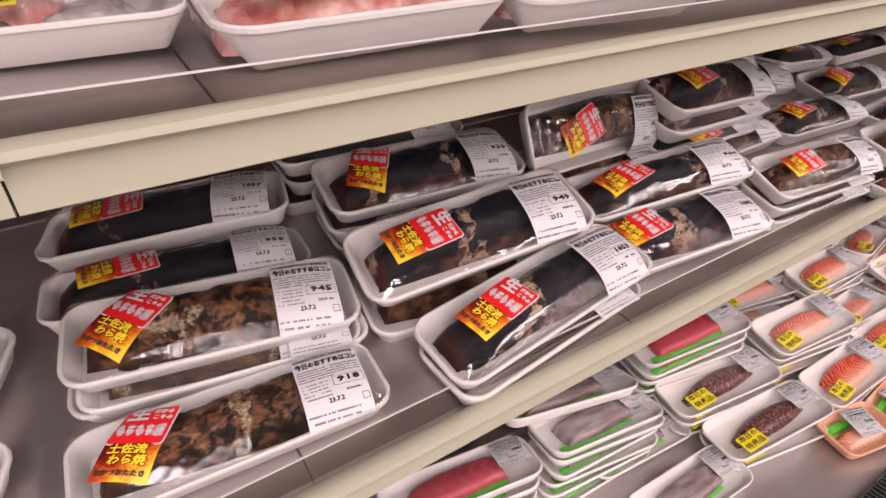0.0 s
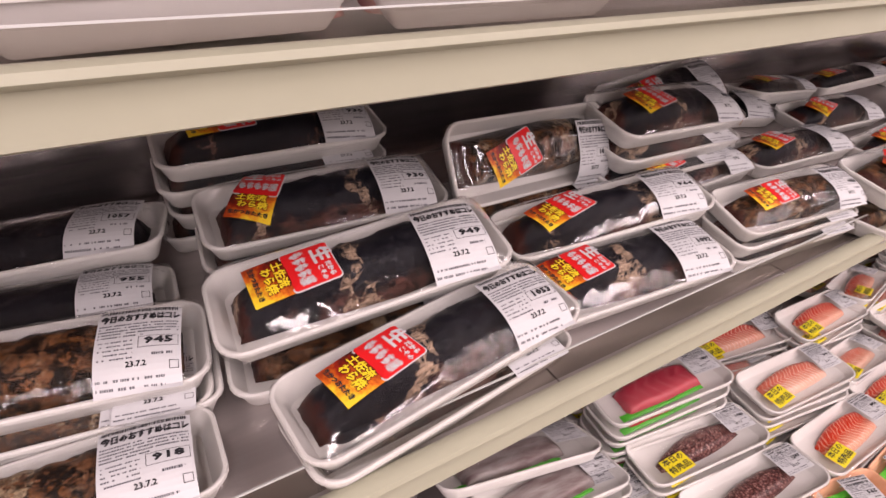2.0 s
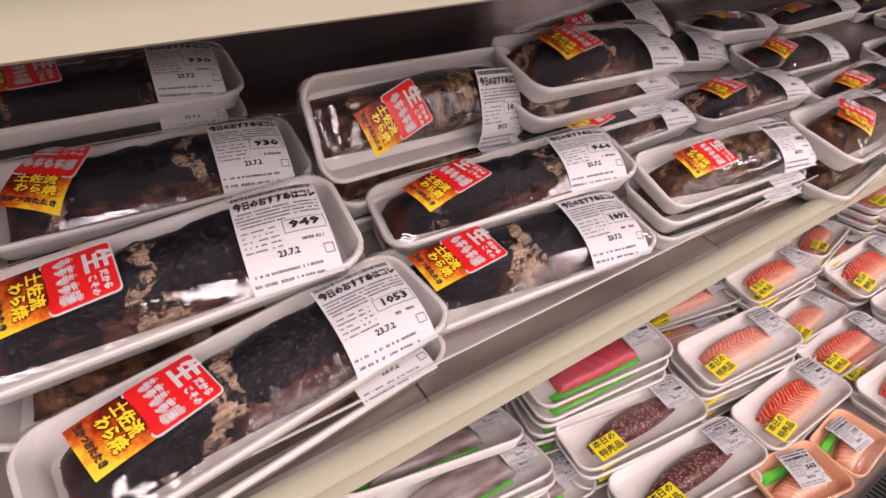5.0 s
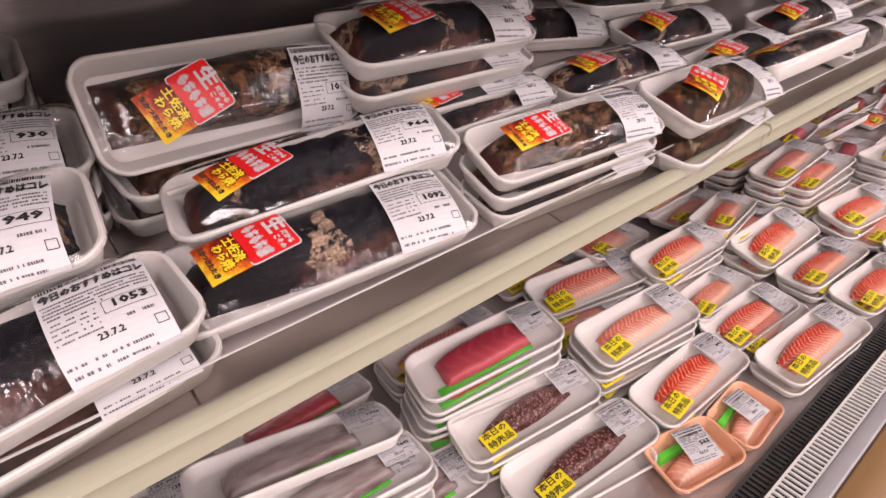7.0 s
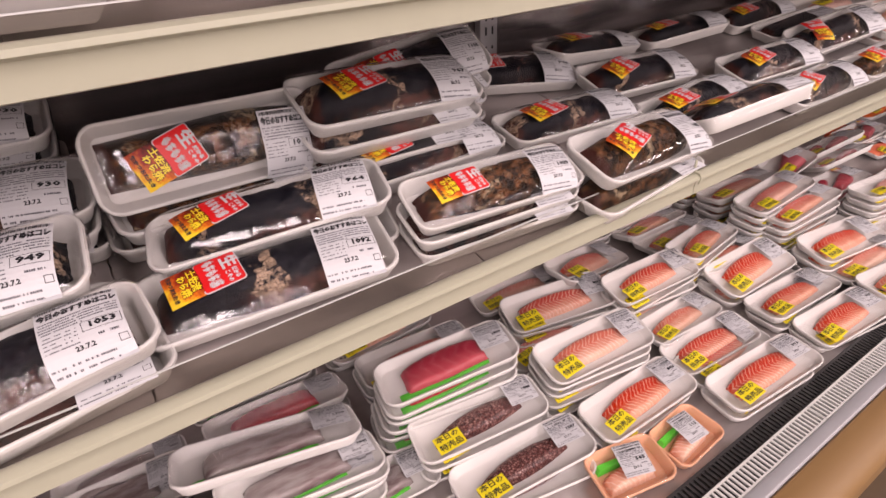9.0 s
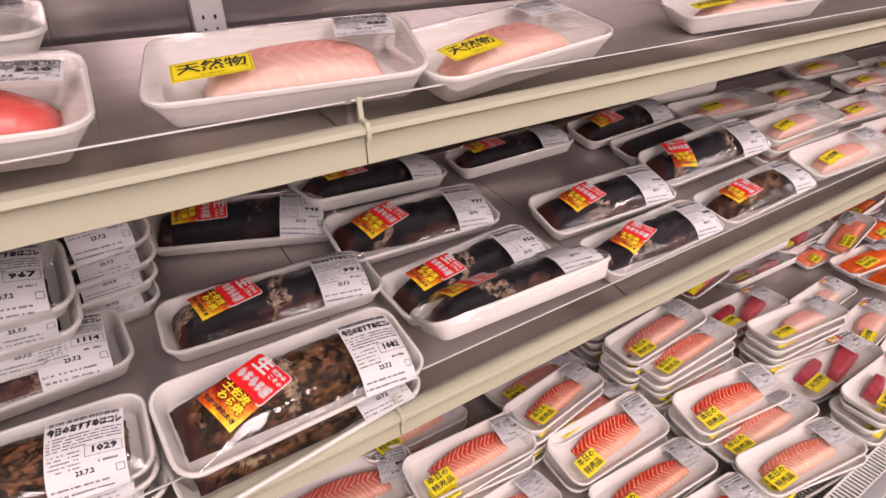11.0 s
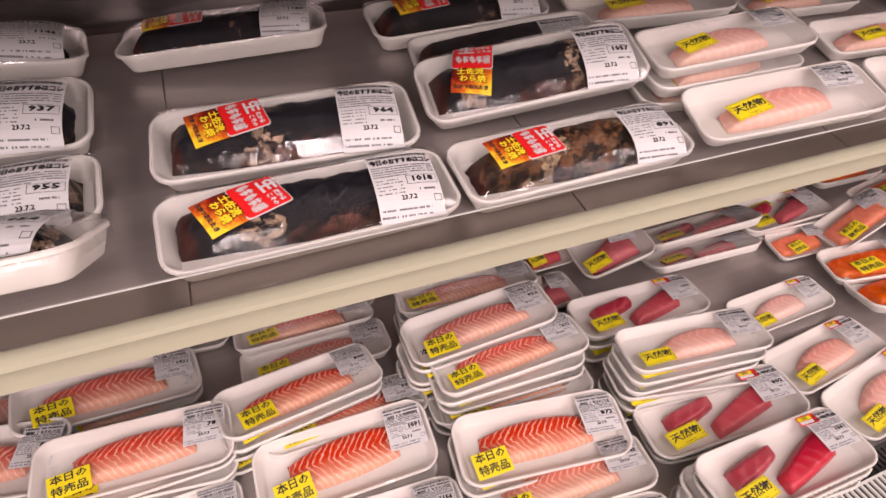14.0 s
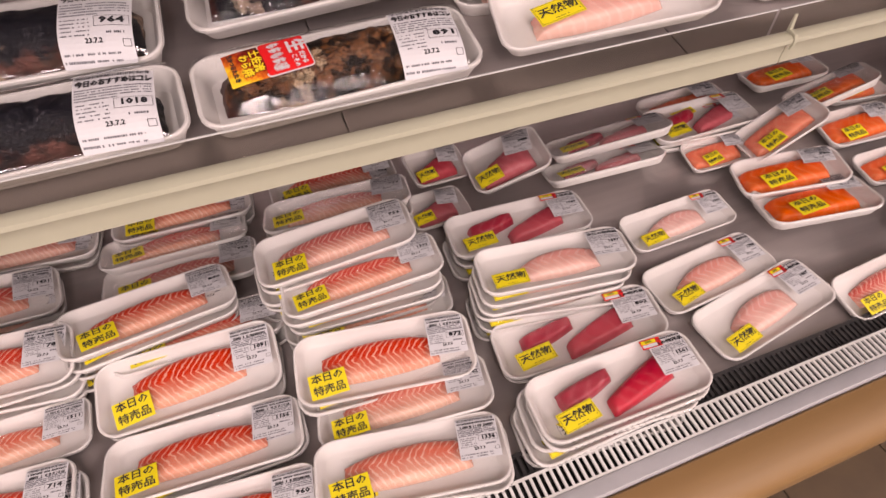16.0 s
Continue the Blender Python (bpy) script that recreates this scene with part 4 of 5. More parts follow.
# packs on the middle shelf
pack("K3", "1057", (0.408, 0.773, 1.096), (3.6, -3.8, -13.5), (1.00, 1.04), 0, "packs on the middle shelf")
pack("K3", "955", (0.395, 0.671, 1.066), (0.3, 1.8, -4.2), (0.98, 0.92), 0, "packs on the middle shelf")
pack("K2", "945", (0.408, 0.561, 1.072), (12.0, 2.5, -8.2), (0.96, 0.99), 6, "packs on the middle shelf", (-0.086, -0.004, -42))
pack("K2", "-", (0.405, 0.558, 1.038), (9.6, 0.0, -9.0), (0.96, 0.99), 2, "packs on the middle shelf")
pack("K2", "-", (0.411, 0.546, 1.041), (6.2, 2.5, -6.8), (0.95, 0.90), 0, "packs on the middle shelf")
pack("K2", "918", (0.391, 0.455, 1.023), (8.2, 1.1, -2.5), (0.95, 0.87), 5, "packs on the middle shelf", (-0.088, -0.002, -30))
pack("K3", "930", (0.703, 0.799, 1.177), (15.6, -0.2, -3.5), (1.00, 1.00), 1, "packs on the middle shelf")
pack("K3", "-", (0.699, 0.795, 1.144), (13.6, -0.1, -4.3), (1.00, 1.00), 0, "packs on the middle shelf")
pack("K3", "-", (0.704, 0.801, 1.112), (11.6, -0.1, -1.4), (1.00, 1.00), 1, "packs on the middle shelf")
pack("K3", "-", (0.692, 0.799, 1.079), (9.6, -0.0, -5.3), (1.00, 1.00), 0, "packs on the middle shelf")
pack("K1", "930", (0.722, 0.673, 1.121), (17.7, -0.2, -4.7), (1.00, 1.00), 5, "packs on the middle shelf", (-0.082, -0.002, -27))
pack("K1", "-", (0.718, 0.669, 1.089), (13.7, -0.1, -7.0), (1.00, 1.00), 1, "packs on the middle shelf")
pack("K1", "-", (0.723, 0.675, 1.058), (9.6, -0.0, -2.3), (1.00, 1.00), 2, "packs on the middle shelf")
pack("K1", "949", (0.701, 0.519, 1.102), (17.8, -6.2, -7.5), (1.01, 0.99), 2, "packs on the middle shelf")
pack("K2", "-", (0.704, 0.516, 1.031), (9.6, -0.0, -9.0), (1.01, 0.99), 0, "packs on the middle shelf")
pack("K1", "1053", (0.728, 0.423, 1.052), (12.6, -5.1, 4.1), (1.03, 0.86), 3, "packs on the middle shelf")
pack("K1", "-", (0.729, 0.425, 1.016), (9.6, -0.0, 7.0), (1.03, 0.86), 0, "packs on the middle shelf")
pack("K2", "1011", (1.009, 0.645, 1.155), (68.0, 2.0, 3.2), (0.99, 1.01), 1, "packs on the middle shelf")
pack("K2", "-", (1.014, 0.642, 1.082), (12.6, 1.0, 4.6), (0.99, 1.01), 2, "packs on the middle shelf")
pack("K2", "-", (1.005, 0.643, 1.053), (9.6, 1.0, -0.1), (0.99, 1.01), 0, "packs on the middle shelf")
pack("K1", "964", (1.042, 0.520, 1.082), (13.9, -6.0, -12.7), (1.00, 0.87), 1, "packs on the middle shelf")
pack("K1", "-", (1.047, 0.523, 1.032), (9.6, -0.0, -12.3), (1.00, 0.87), 2, "packs on the middle shelf")
pack("K1", "1092", (1.007, 0.457, 1.036), (13.0, -3.6, -8.5), (1.01, 0.99), 3, "packs on the middle shelf")
pack("K2", "1029", (1.319, 0.433, 1.072), (23.1, 0.4, -4.7), (0.91, 0.87), 0, "packs on the middle shelf")
pack("K1", "-", (1.317, 0.436, 1.045), (16.4, 0.2, -4.1), (0.91, 0.87), 1, "packs on the middle shelf")
pack("K1", "-", (1.320, 0.435, 1.017), (9.6, 0.0, -4.7), (0.91, 0.87), 2, "packs on the middle shelf")
pack("K1", "1114", (1.305, 0.601, 1.063), (8.8, 0.8, 3.2), (1.00, 1.01), 3, "packs on the middle shelf")
pack("K3", "1105", (1.364, 0.712, 1.169), (36.1, -5.0, 5.0), (1.01, 0.95), 1, "packs on the middle shelf")
pack("K3", "-", (1.363, 0.713, 1.134), (27.3, -3.3, 4.5), (1.01, 0.95), 0, "packs on the middle shelf")
pack("K3", "-", (1.356, 0.710, 1.099), (18.5, -1.7, 7.5), (1.01, 0.95), 1, "packs on the middle shelf")
pack("K3", "-", (1.351, 0.708, 1.064), (9.6, -0.0, 6.0), (1.01, 0.95), 0, "packs on the middle shelf")
pack("K1", "967", (1.270, 0.625, 1.165), (20.7, 2.8, 1.9), (1.01, 1.03), 0, "packs on the middle shelf")
pack("K1", "-", (1.268, 0.625, 1.127), (17.0, 1.9, 1.7), (1.01, 1.03), 1, "packs on the middle shelf")
pack("K1", "-", (1.264, 0.629, 1.089), (13.3, 0.9, -0.6), (1.01, 1.03), 2, "packs on the middle shelf")
pack("K1", "-", (1.261, 0.622, 1.049), (9.6, 0.0, 2.9), (1.01, 1.03), 3, "packs on the middle shelf")
pack("K3", "946", (1.655, 0.798, 1.086), (16.0, 3.4, -18.0), (0.99, 1.05), 1, "packs on the middle shelf")
pack("K1", "991", (1.632, 0.602, 1.046), (8.3, 0.5, -3.3), (1.00, 0.99), 0, "packs on the middle shelf")
pack("K2", "1082", (1.594, 0.408, 1.065), (19.5, 3.7, 4.7), (0.95, 1.04), 1, "packs on the middle shelf")
pack("K2", "-", (1.591, 0.407, 1.013), (9.6, 0.0, 6.6), (0.95, 1.04), 2, "packs on the middle shelf")
pack("K1", "937", (1.893, 0.663, 1.068), (17.4, 1.4, -1.4), (1.00, 1.01), 1, "packs on the middle shelf")
pack("K1", "955", (1.909, 0.525, 1.036), (9.2, -2.1, 1.9), (0.95, 0.99), 2, "packs on the middle shelf")
pack("K1", "954", (1.915, 0.418, 1.051), (-23.5, -3.8, -6.0), (0.97, 1.05), 3, "packs on the middle shelf")
pack("K3", "1146", (1.884, 0.796, 1.099), (2.7, 5.6, 6.2), (0.99, 0.99), 0, "packs on the middle shelf")
pack("K3", "1180", (2.202, 0.786, 1.094), (2.6, -4.4, -8.4), (0.91, 0.98), 1, "packs on the middle shelf")
pack("K3", "977", (2.542, 0.793, 1.088), (12.5, -3.2, -2.3), (0.95, 0.95), 0, "packs on the middle shelf")
pack("K1", "964", (2.239, 0.566, 1.051), (16.7, -1.7, -4.6), (0.98, 0.99), 0, "packs on the middle shelf")
pack("K1", "1018", (2.239, 0.448, 1.022), (13.7, -0.2, 1.1), (1.00, 0.87), 1, "packs on the middle shelf")
pack("K2", "891", (2.543, 0.449, 1.025), (11.3, -1.9, -0.0), (1.00, 0.90), 0, "packs on the middle shelf")
pack("K1", "1057", (2.556, 0.581, 1.072), (21.1, -7.5, -8.0), (1.00, 0.98), 6, "packs on the middle shelf", (-0.080, 0.0, -18))
pack("K3", "-", (2.568, 0.677, 1.076), (8.6, -6.3, -9.7), (0.92, 0.92), 1, "packs on the middle shelf")
pack("N1", "1280", (2.839, 0.547, 1.096), (12.8, -5.4, -6.8), (0.88, 0.86), 0, "packs on the middle shelf")
pack("N1", "-", (2.837, 0.548, 1.066), (11.2, -2.7, -3.6), (0.88, 0.86), 1, "packs on the middle shelf")
pack("N1", "-", (2.830, 0.544, 1.036), (9.6, -0.0, -9.0), (0.88, 0.86), 2, "packs on the middle shelf")
pack("N1", "980", (2.847, 0.435, 1.053), (16.6, -7.0, -11.3), (0.90, 0.86), 0, "packs on the middle shelf")
pack("N1", "1180", (2.862, 0.743, 1.087), (5.9, -4.3, -15.2), (0.97, 0.97), 1, "packs on the middle shelf")
pack("N1", "880", (3.226, 0.580, 1.055), (14.1, -3.5, -9.8), (0.87, 0.86), 2, "packs on the middle shelf")
pack("N1", "920", (3.210, 0.460, 1.034), (16.6, -2.6, -9.0), (0.86, 0.86), 0, "packs on the middle shelf")
pack("N1", "860", (3.478, 0.817, 1.099), (15.9, -3.4, -14.7), (0.91, 0.92), 1, "packs on the middle shelf")
pack("N1", "860", (3.529, 0.692, 1.072), (14.6, -2.0, -12.1), (0.85, 0.86), 2, "packs on the middle shelf")
# packs on the upper shelf
pack("A1", "486", (0.575, 0.537, 1.359), (9.6, -1.7, -3.1), (1.02, 1.03), 0, "packs on the upper shelf")
pack("A1", "594", (0.829, 0.507, 1.364), (15.5, -0.7, -7.5), (0.99, 0.94), 1, "packs on the upper shelf")
pack("A2", "378", (0.594, 0.684, 1.396), (14.1, -2.7, -7.5), (1.00, 0.93), 0, "packs on the upper shelf")
pack("A1", "476", (0.878, 0.735, 1.407), (13.3, -1.0, -11.1), (1.00, 0.94), 0, "packs on the upper shelf")
pack("A1", "-", (0.881, 0.736, 1.371), (5.7, -0.0, -13.2), (1.00, 0.94), 1, "packs on the upper shelf")
pack("A1", "374", (1.313, 0.848, 1.405), (12.9, -4.2, -29.9), (1.00, 0.99), 0, "packs on the upper shelf")
pack("A2", "398", (0.352, 0.600, 1.364), (8.0, -2.0, -8.0), (0.80, 1.05), 0, "packs on the upper shelf")
pack("A3", "540", (1.370, 0.498, 1.365), (12.7, 1.3, -3.6), (1.00, 0.97), 0, "packs on the upper shelf")
pack("P1", "880", (1.675, 0.511, 1.369), (16.4, -2.2, -16.2), (1.00, 0.94), 0, "packs on the upper shelf")
pack("A2", "420", (1.355, 0.726, 1.396), (8.3, -1.0, -1.4), (1.00, 0.94), 0, "packs on the upper shelf")
pack("P1", "1741", (1.918, 0.468, 1.367), (13.2, -4.3, 3.6), (1.00, 0.86), 0, "packs on the upper shelf")
pack("P1", "1080", (2.465, 0.512, 1.367), (7.4, -6.0, -27.7), (0.88, 0.92), 0, "packs on the upper shelf")
# packs on the bottom deck
pack("T1", "1421", (1.884, 0.724, 0.555), (3.5, 10.8, 8.0), (1.01, 0.96), 0, "packs on the bottom deck")
pack("T1", "823", (1.882, 0.721, 0.510), (2.3, 0.0, 7.7), (1.01, 0.96), 1, "packs on the bottom deck")
pack("T1", "787", (1.937, 0.563, 0.580), (12.5, 0.5, -3.3), (1.00, 0.87), 2, "packs on the bottom deck")
pack("T1", "1072", (1.935, 0.560, 0.555), (9.1, 0.3, 0.4), (1.00, 0.87), 3, "packs on the bottom deck")
pack("T1", "1075", (1.936, 0.567, 0.529), (5.7, 0.2, -7.1), (1.00, 0.87), 4, "packs on the bottom deck")
pack("T1", "859", (1.927, 0.561, 0.503), (2.3, 0.0, -2.1), (1.00, 0.87), 0, "packs on the bottom deck")
pack("T2", "1511", (1.937, 0.460, 0.509), (-0.0, 4.0, 2.8), (0.94, 0.87), 0, "packs on the bottom deck")
pack("T1", "840", (2.187, 0.585, 0.580), (-1.9, 5.1, 10.0), (0.98, 0.90), 1, "packs on the bottom deck")
pack("T1", "919", (2.184, 0.583, 0.554), (-0.5, 3.4, 9.6), (0.98, 0.90), 2, "packs on the bottom deck")
pack("T1", "1366", (2.180, 0.586, 0.529), (0.9, 1.7, 7.3), (0.98, 0.90), 3, "packs on the bottom deck")
pack("T1", "1151", (2.173, 0.582, 0.504), (2.3, 0.0, 7.4), (0.98, 0.90), 4, "packs on the bottom deck")
pack("T1", "907", (2.251, 0.546, 0.528), (-8.7, 0.8, 0.1), (1.00, 0.87), 0, "packs on the bottom deck")
pack("T1", "992", (2.257, 0.546, 0.503), (2.3, 0.0, -0.3), (1.00, 0.87), 1, "packs on the bottom deck")
pack("T1", "1091", (2.231, 0.465, 0.540), (14.1, -1.3, -1.6), (1.01, 1.00), 2, "packs on the bottom deck")
pack("T1", "836", (2.230, 0.463, 0.499), (2.3, -0.0, -5.1), (1.01, 1.00), 3, "packs on the bottom deck")
pack("T1", "1156", (2.236, 0.343, 0.517), (-3.4, 0.4, -3.4), (1.03, 0.86), 4, "packs on the bottom deck")
pack("T1", "821", (2.239, 0.344, 0.495), (2.3, 0.0, 0.4), (1.03, 0.86), 0, "packs on the bottom deck")
pack("T1", "950", (2.233, 0.699, 0.526), (-6.5, 0.5, -0.4), (1.00, 0.91), 1, "packs on the bottom deck")
pack("T1", "1208", (2.226, 0.782, 0.527), (-13.7, 1.2, 1.0), (0.98, 0.89), 2, "packs on the bottom deck")
pack("T1", "956", (2.510, 0.577, 0.628), (0.6, -5.2, -0.8), (0.99, 0.92), 3, "packs on the bottom deck")
pack("T1", "816", (2.510, 0.578, 0.603), (1.0, -4.2, -2.2), (0.99, 0.92), 4, "packs on the bottom deck")
pack("T1", "1199", (2.501, 0.578, 0.578), (1.3, -3.1, 1.4), (0.99, 0.92), 0, "packs on the bottom deck")
pack("T1", "1229", (2.504, 0.575, 0.553), (1.6, -2.1, -3.2), (0.99, 0.92), 1, "packs on the bottom deck")
pack("T1", "1034", (2.497, 0.574, 0.529), (2.0, -1.0, -1.4), (0.99, 0.92), 2, "packs on the bottom deck")
pack("T1", "972", (2.496, 0.577, 0.504), (2.3, -0.0, -3.0), (0.99, 0.92), 3, "packs on the bottom deck")
pack("T1", "1292", (2.536, 0.505, 0.610), (-4.6, -5.1, -2.1), (0.98, 0.86), 4, "packs on the bottom deck")
pack("T1", "993", (2.530, 0.503, 0.583), (-2.9, -3.8, -4.2), (0.98, 0.86), 0, "packs on the bottom deck")
pack("T1", "1112", (2.535, 0.504, 0.555), (-1.2, -2.6, -4.0), (0.98, 0.86), 1, "packs on the bottom deck")
pack("T1", "1363", (2.522, 0.508, 0.528), (0.6, -1.3, -1.6), (0.98, 0.86), 2, "packs on the bottom deck")
pack("T1", "821", (2.523, 0.508, 0.501), (2.3, -0.0, -0.9), (0.98, 0.86), 3, "packs on the bottom deck")
pack("T1", "997", (2.540, 0.698, 0.593), (-12.4, -5.2, -7.2), (1.01, 0.89), 4, "packs on the bottom deck")
pack("T1", "1366", (2.540, 0.695, 0.565), (-7.5, -3.4, -9.5), (1.01, 0.89), 0, "packs on the bottom deck")
pack("T1", "1262", (2.541, 0.702, 0.537), (-2.6, -1.7, -8.5), (1.01, 0.89), 1, "packs on the bottom deck")
pack("T1", "1320", (2.535, 0.699, 0.509), (2.3, -0.0, -4.7), (1.01, 0.89), 2, "packs on the bottom deck")
pack("T1", "994", (2.543, 0.484, 0.526), (-6.5, -6.6, -8.1), (1.00, 0.86), 3, "packs on the bottom deck")
pack("T1", "872", (2.530, 0.376, 0.555), (10.4, 0.6, -8.1), (1.03, 0.94), 4, "packs on the bottom deck")
pack("T1", "1126", (2.526, 0.378, 0.525), (6.4, 0.3, -5.7), (1.03, 0.94), 0, "packs on the bottom deck")
pack("T1", "1066", (2.531, 0.379, 0.496), (2.3, 0.0, -11.5), (1.03, 0.94), 1, "packs on the bottom deck")
pack("T2", "1042", (2.539, 0.304, 0.526), (-6.3, -6.8, -8.3), (1.00, 0.86), 1, "packs on the bottom deck")
pack("T2", "1336", (2.517, 0.206, 0.534), (0.3, -1.4, -10.2), (1.01, 0.89), 0, "packs on the bottom deck")
pack("T2", "910", (2.523, 0.207, 0.511), (1.3, -0.7, -13.8), (1.01, 0.89), 1, "packs on the bottom deck")
pack("T2", "951", (2.516, 0.204, 0.489), (2.3, -0.0, -7.3), (1.01, 0.89), 0, "packs on the bottom deck")
pack("T1", "1043", (1.930, 0.335, 0.494), (2.0, 0.0, 2.0), (0.97, 0.93), 2, "packs on the bottom deck")
pack("D1", "1069", (2.855, 0.555, 0.561), (-2.6, -2.4, -4.8), (1.01, 0.93), 0, "packs on the bottom deck")
pack("D1", "-", (2.858, 0.555, 0.532), (-0.1, -1.2, -5.1), (1.01, 0.93), 1, "packs on the bottom deck")
pack("D1", "-", (2.850, 0.554, 0.503), (2.3, -0.0, -2.4), (1.01, 0.93), 0, "packs on the bottom deck")
pack("W2", "1397", (2.845, 0.409, 0.619), (-3.1, -2.1, -9.0), (0.96, 0.89), 0, "packs on the bottom deck")
pack("W2", "-", (2.841, 0.406, 0.594), (-2.0, -1.7, -8.1), (0.96, 0.89), 0, "packs on the bottom deck")
pack("W2", "-", (2.838, 0.408, 0.570), (-0.9, -1.3, -6.8), (0.96, 0.89), 0, "packs on the bottom deck")
pack("W2", "-", (2.835, 0.406, 0.546), (0.1, -0.8, -12.6), (0.96, 0.89), 0, "packs on the bottom deck")
pack("W2", "-", (2.838, 0.406, 0.521), (1.2, -0.4, -8.1), (0.96, 0.89), 0, "packs on the bottom deck")
pack("W2", "-", (2.832, 0.409, 0.497), (2.3, -0.0, -6.7), (0.96, 0.89), 0, "packs on the bottom deck")
pack("D1", "802", (2.855, 0.315, 0.532), (0.6, -6.4, -5.9), (1.06, 0.87), 1, "packs on the bottom deck")
pack("D1", "-", (2.860, 0.314, 0.493), (2.3, -0.0, -9.3), (1.06, 0.87), 0, "packs on the bottom deck")
pack("D1", "1561", (2.836, 0.186, 0.586), (1.4, -2.0, -1.4), (1.00, 0.88), 1, "packs on the bottom deck")
pack("D1", "-", (2.839, 0.183, 0.562), (1.7, -1.5, -1.0), (1.00, 0.88), 0, "packs on the bottom deck")
pack("D1", "-", (2.830, 0.188, 0.537), (1.9, -1.0, -5.1), (1.00, 0.88), 1, "packs on the bottom deck")
pack("D1", "-", (2.823, 0.189, 0.513), (2.1, -0.5, 1.8), (1.00, 0.88), 0, "packs on the bottom deck")
pack("D1", "-", (2.822, 0.185, 0.488), (2.3, -0.0, -4.8), (1.00, 0.88), 1, "packs on the bottom deck")
pack("W1", "2384", (3.198, 0.492, 0.505), (4.7, -1.8, 0.5), (0.89, 0.89), 0, "packs on the bottom deck")
pack("W1", "1298", (3.175, 0.357, 0.499), (0.3, -1.5, 4.0), (0.96, 0.94), 1, "packs on the bottom deck")
pack("W1", "1467", (3.214, 0.253, 0.498), (1.1, -3.4, 8.1), (1.00, 0.93), 0, "packs on the bottom deck")
pack("T1", "1180", (3.490, 0.218, 0.501), (11.5, -3.0, 2.4), (0.92, 0.86), 3, "packs on the bottom deck")
pack("Q1", "2408", (2.923, 0.742, 0.553), (3.2, -17.1, -4.3), (1.10, 1.01), 0, "packs on the bottom deck")
pack("Q1", "998", (2.775, 0.803, 0.539), (13.7, 8.8, 8.7), (0.88, 0.94), 0, "packs on the bottom deck")
pack("Q1", "998", (2.739, 0.700, 0.513), (2.1, 2.5, 3.0), (0.84, 0.98), 0, "packs on the bottom deck")
pack("D1", "1380", (3.164, 0.721, 0.560), (-22.1, -13.9, -13.4), (0.97, 0.99), 0, "packs on the bottom deck")
pack("D1", "1240", (3.114, 0.658, 0.548), (-24.2, -10.3, -11.5), (0.92, 0.98), 1, "packs on the bottom deck")
pack("S1", "780", (3.535, 0.598, 0.577), (-3.1, -34.0, -3.1), (0.95, 0.97), 0, "packs on the bottom deck")
pack("S1", "780", (3.480, 0.496, 0.538), (-1.1, -12.8, -19.5), (1.16, 0.86), 1, "packs on the bottom deck")
pack("S1", "910", (3.470, 0.410, 0.532), (-10.4, -8.2, -14.2), (1.21, 0.90), 2, "packs on the bottom deck")
pack("S1", "640", (3.784, 0.587, 0.522), (7.2, -6.1, -8.5), (1.00, 0.95), 0, "packs on the bottom deck")
pack("S1", "880", (3.427, 0.784, 0.531), (-1.8, -5.7, -3.8), (1.16, 0.94), 1, "packs on the bottom deck")
pack("S1", "860", (3.754, 0.816, 0.536), (-5.0, -6.6, -9.1), (1.09, 0.94), 2, "packs on the bottom deck")
pack("S1", "820", (3.741, 0.661, 0.586), (-15.2, -31.0, -17.1), (0.98, 0.98), 0, "packs on the bottom deck")
pack("S1", "760", (3.406, 0.633, 0.518), (8.6, -4.3, -6.1), (0.82, 0.96), 1, "packs on the bottom deck")
pack("S1", "700", (3.761, 0.458, 0.514), (5.1, -6.6, -5.8), (0.89, 0.90), 2, "packs on the bottom deck")
pack("B1", "1645", (0.987, 0.505, 0.619), (-6.9, 6.6, -4.3), (0.97, 0.92), 0, "packs on the bottom deck")
pack("B1", "-", (0.992, 0.504, 0.596), (-5.1, 5.3, -6.6), (0.97, 0.92), 1, "packs on the bottom deck")
pack("B1", "-", (0.988, 0.504, 0.572), (-3.2, 4.0, -2.2), (0.97, 0.92), 0, "packs on the bottom deck")
pack("B1", "-", (0.983, 0.504, 0.548), (-1.4, 2.6, -7.6), (0.97, 0.92), 1, "packs on the bottom deck")
pack("B1", "-", (0.980, 0.507, 0.525), (0.5, 1.3, -5.3), (0.97, 0.92), 0, "packs on the bottom deck")
pack("B1", "-", (0.977, 0.504, 0.501), (2.3, 0.0, -2.6), (0.97, 0.92), 1, "packs on the bottom deck")
pack("B1", "1790", (0.959, 0.571, 0.644), (-14.9, 6.9, -8.3), (1.10, 0.88), 0, "packs on the bottom deck")
pack("B1", "-", (0.958, 0.572, 0.504), (2.3, 0.0, -4.7), (1.10, 0.88), 1, "packs on the bottom deck")
pack("B2", "1857", (1.014, 0.724, 0.555), (-10.8, 3.5, -0.0), (1.01, 0.89), 0, "packs on the bottom deck")
pack("B2", "-", (1.016, 0.727, 0.510), (2.3, 0.0, -0.2), (1.01, 0.89), 0, "packs on the bottom deck")
pack("B1", "2072", (0.728, 0.783, 0.525), (-2.0, 5.6, 0.6), (0.82, 0.94), 0, "packs on the bottom deck")
pack("B1", "1786", (1.097, 0.490, 0.504), (-0.8, 0.9, -4.6), (0.91, 0.94), 1, "packs on the bottom deck")
pack("B2", "2087", (0.703, 0.537, 0.610), (-10.2, -2.0, -10.4), (1.01, 0.86), 0, "packs on the bottom deck")
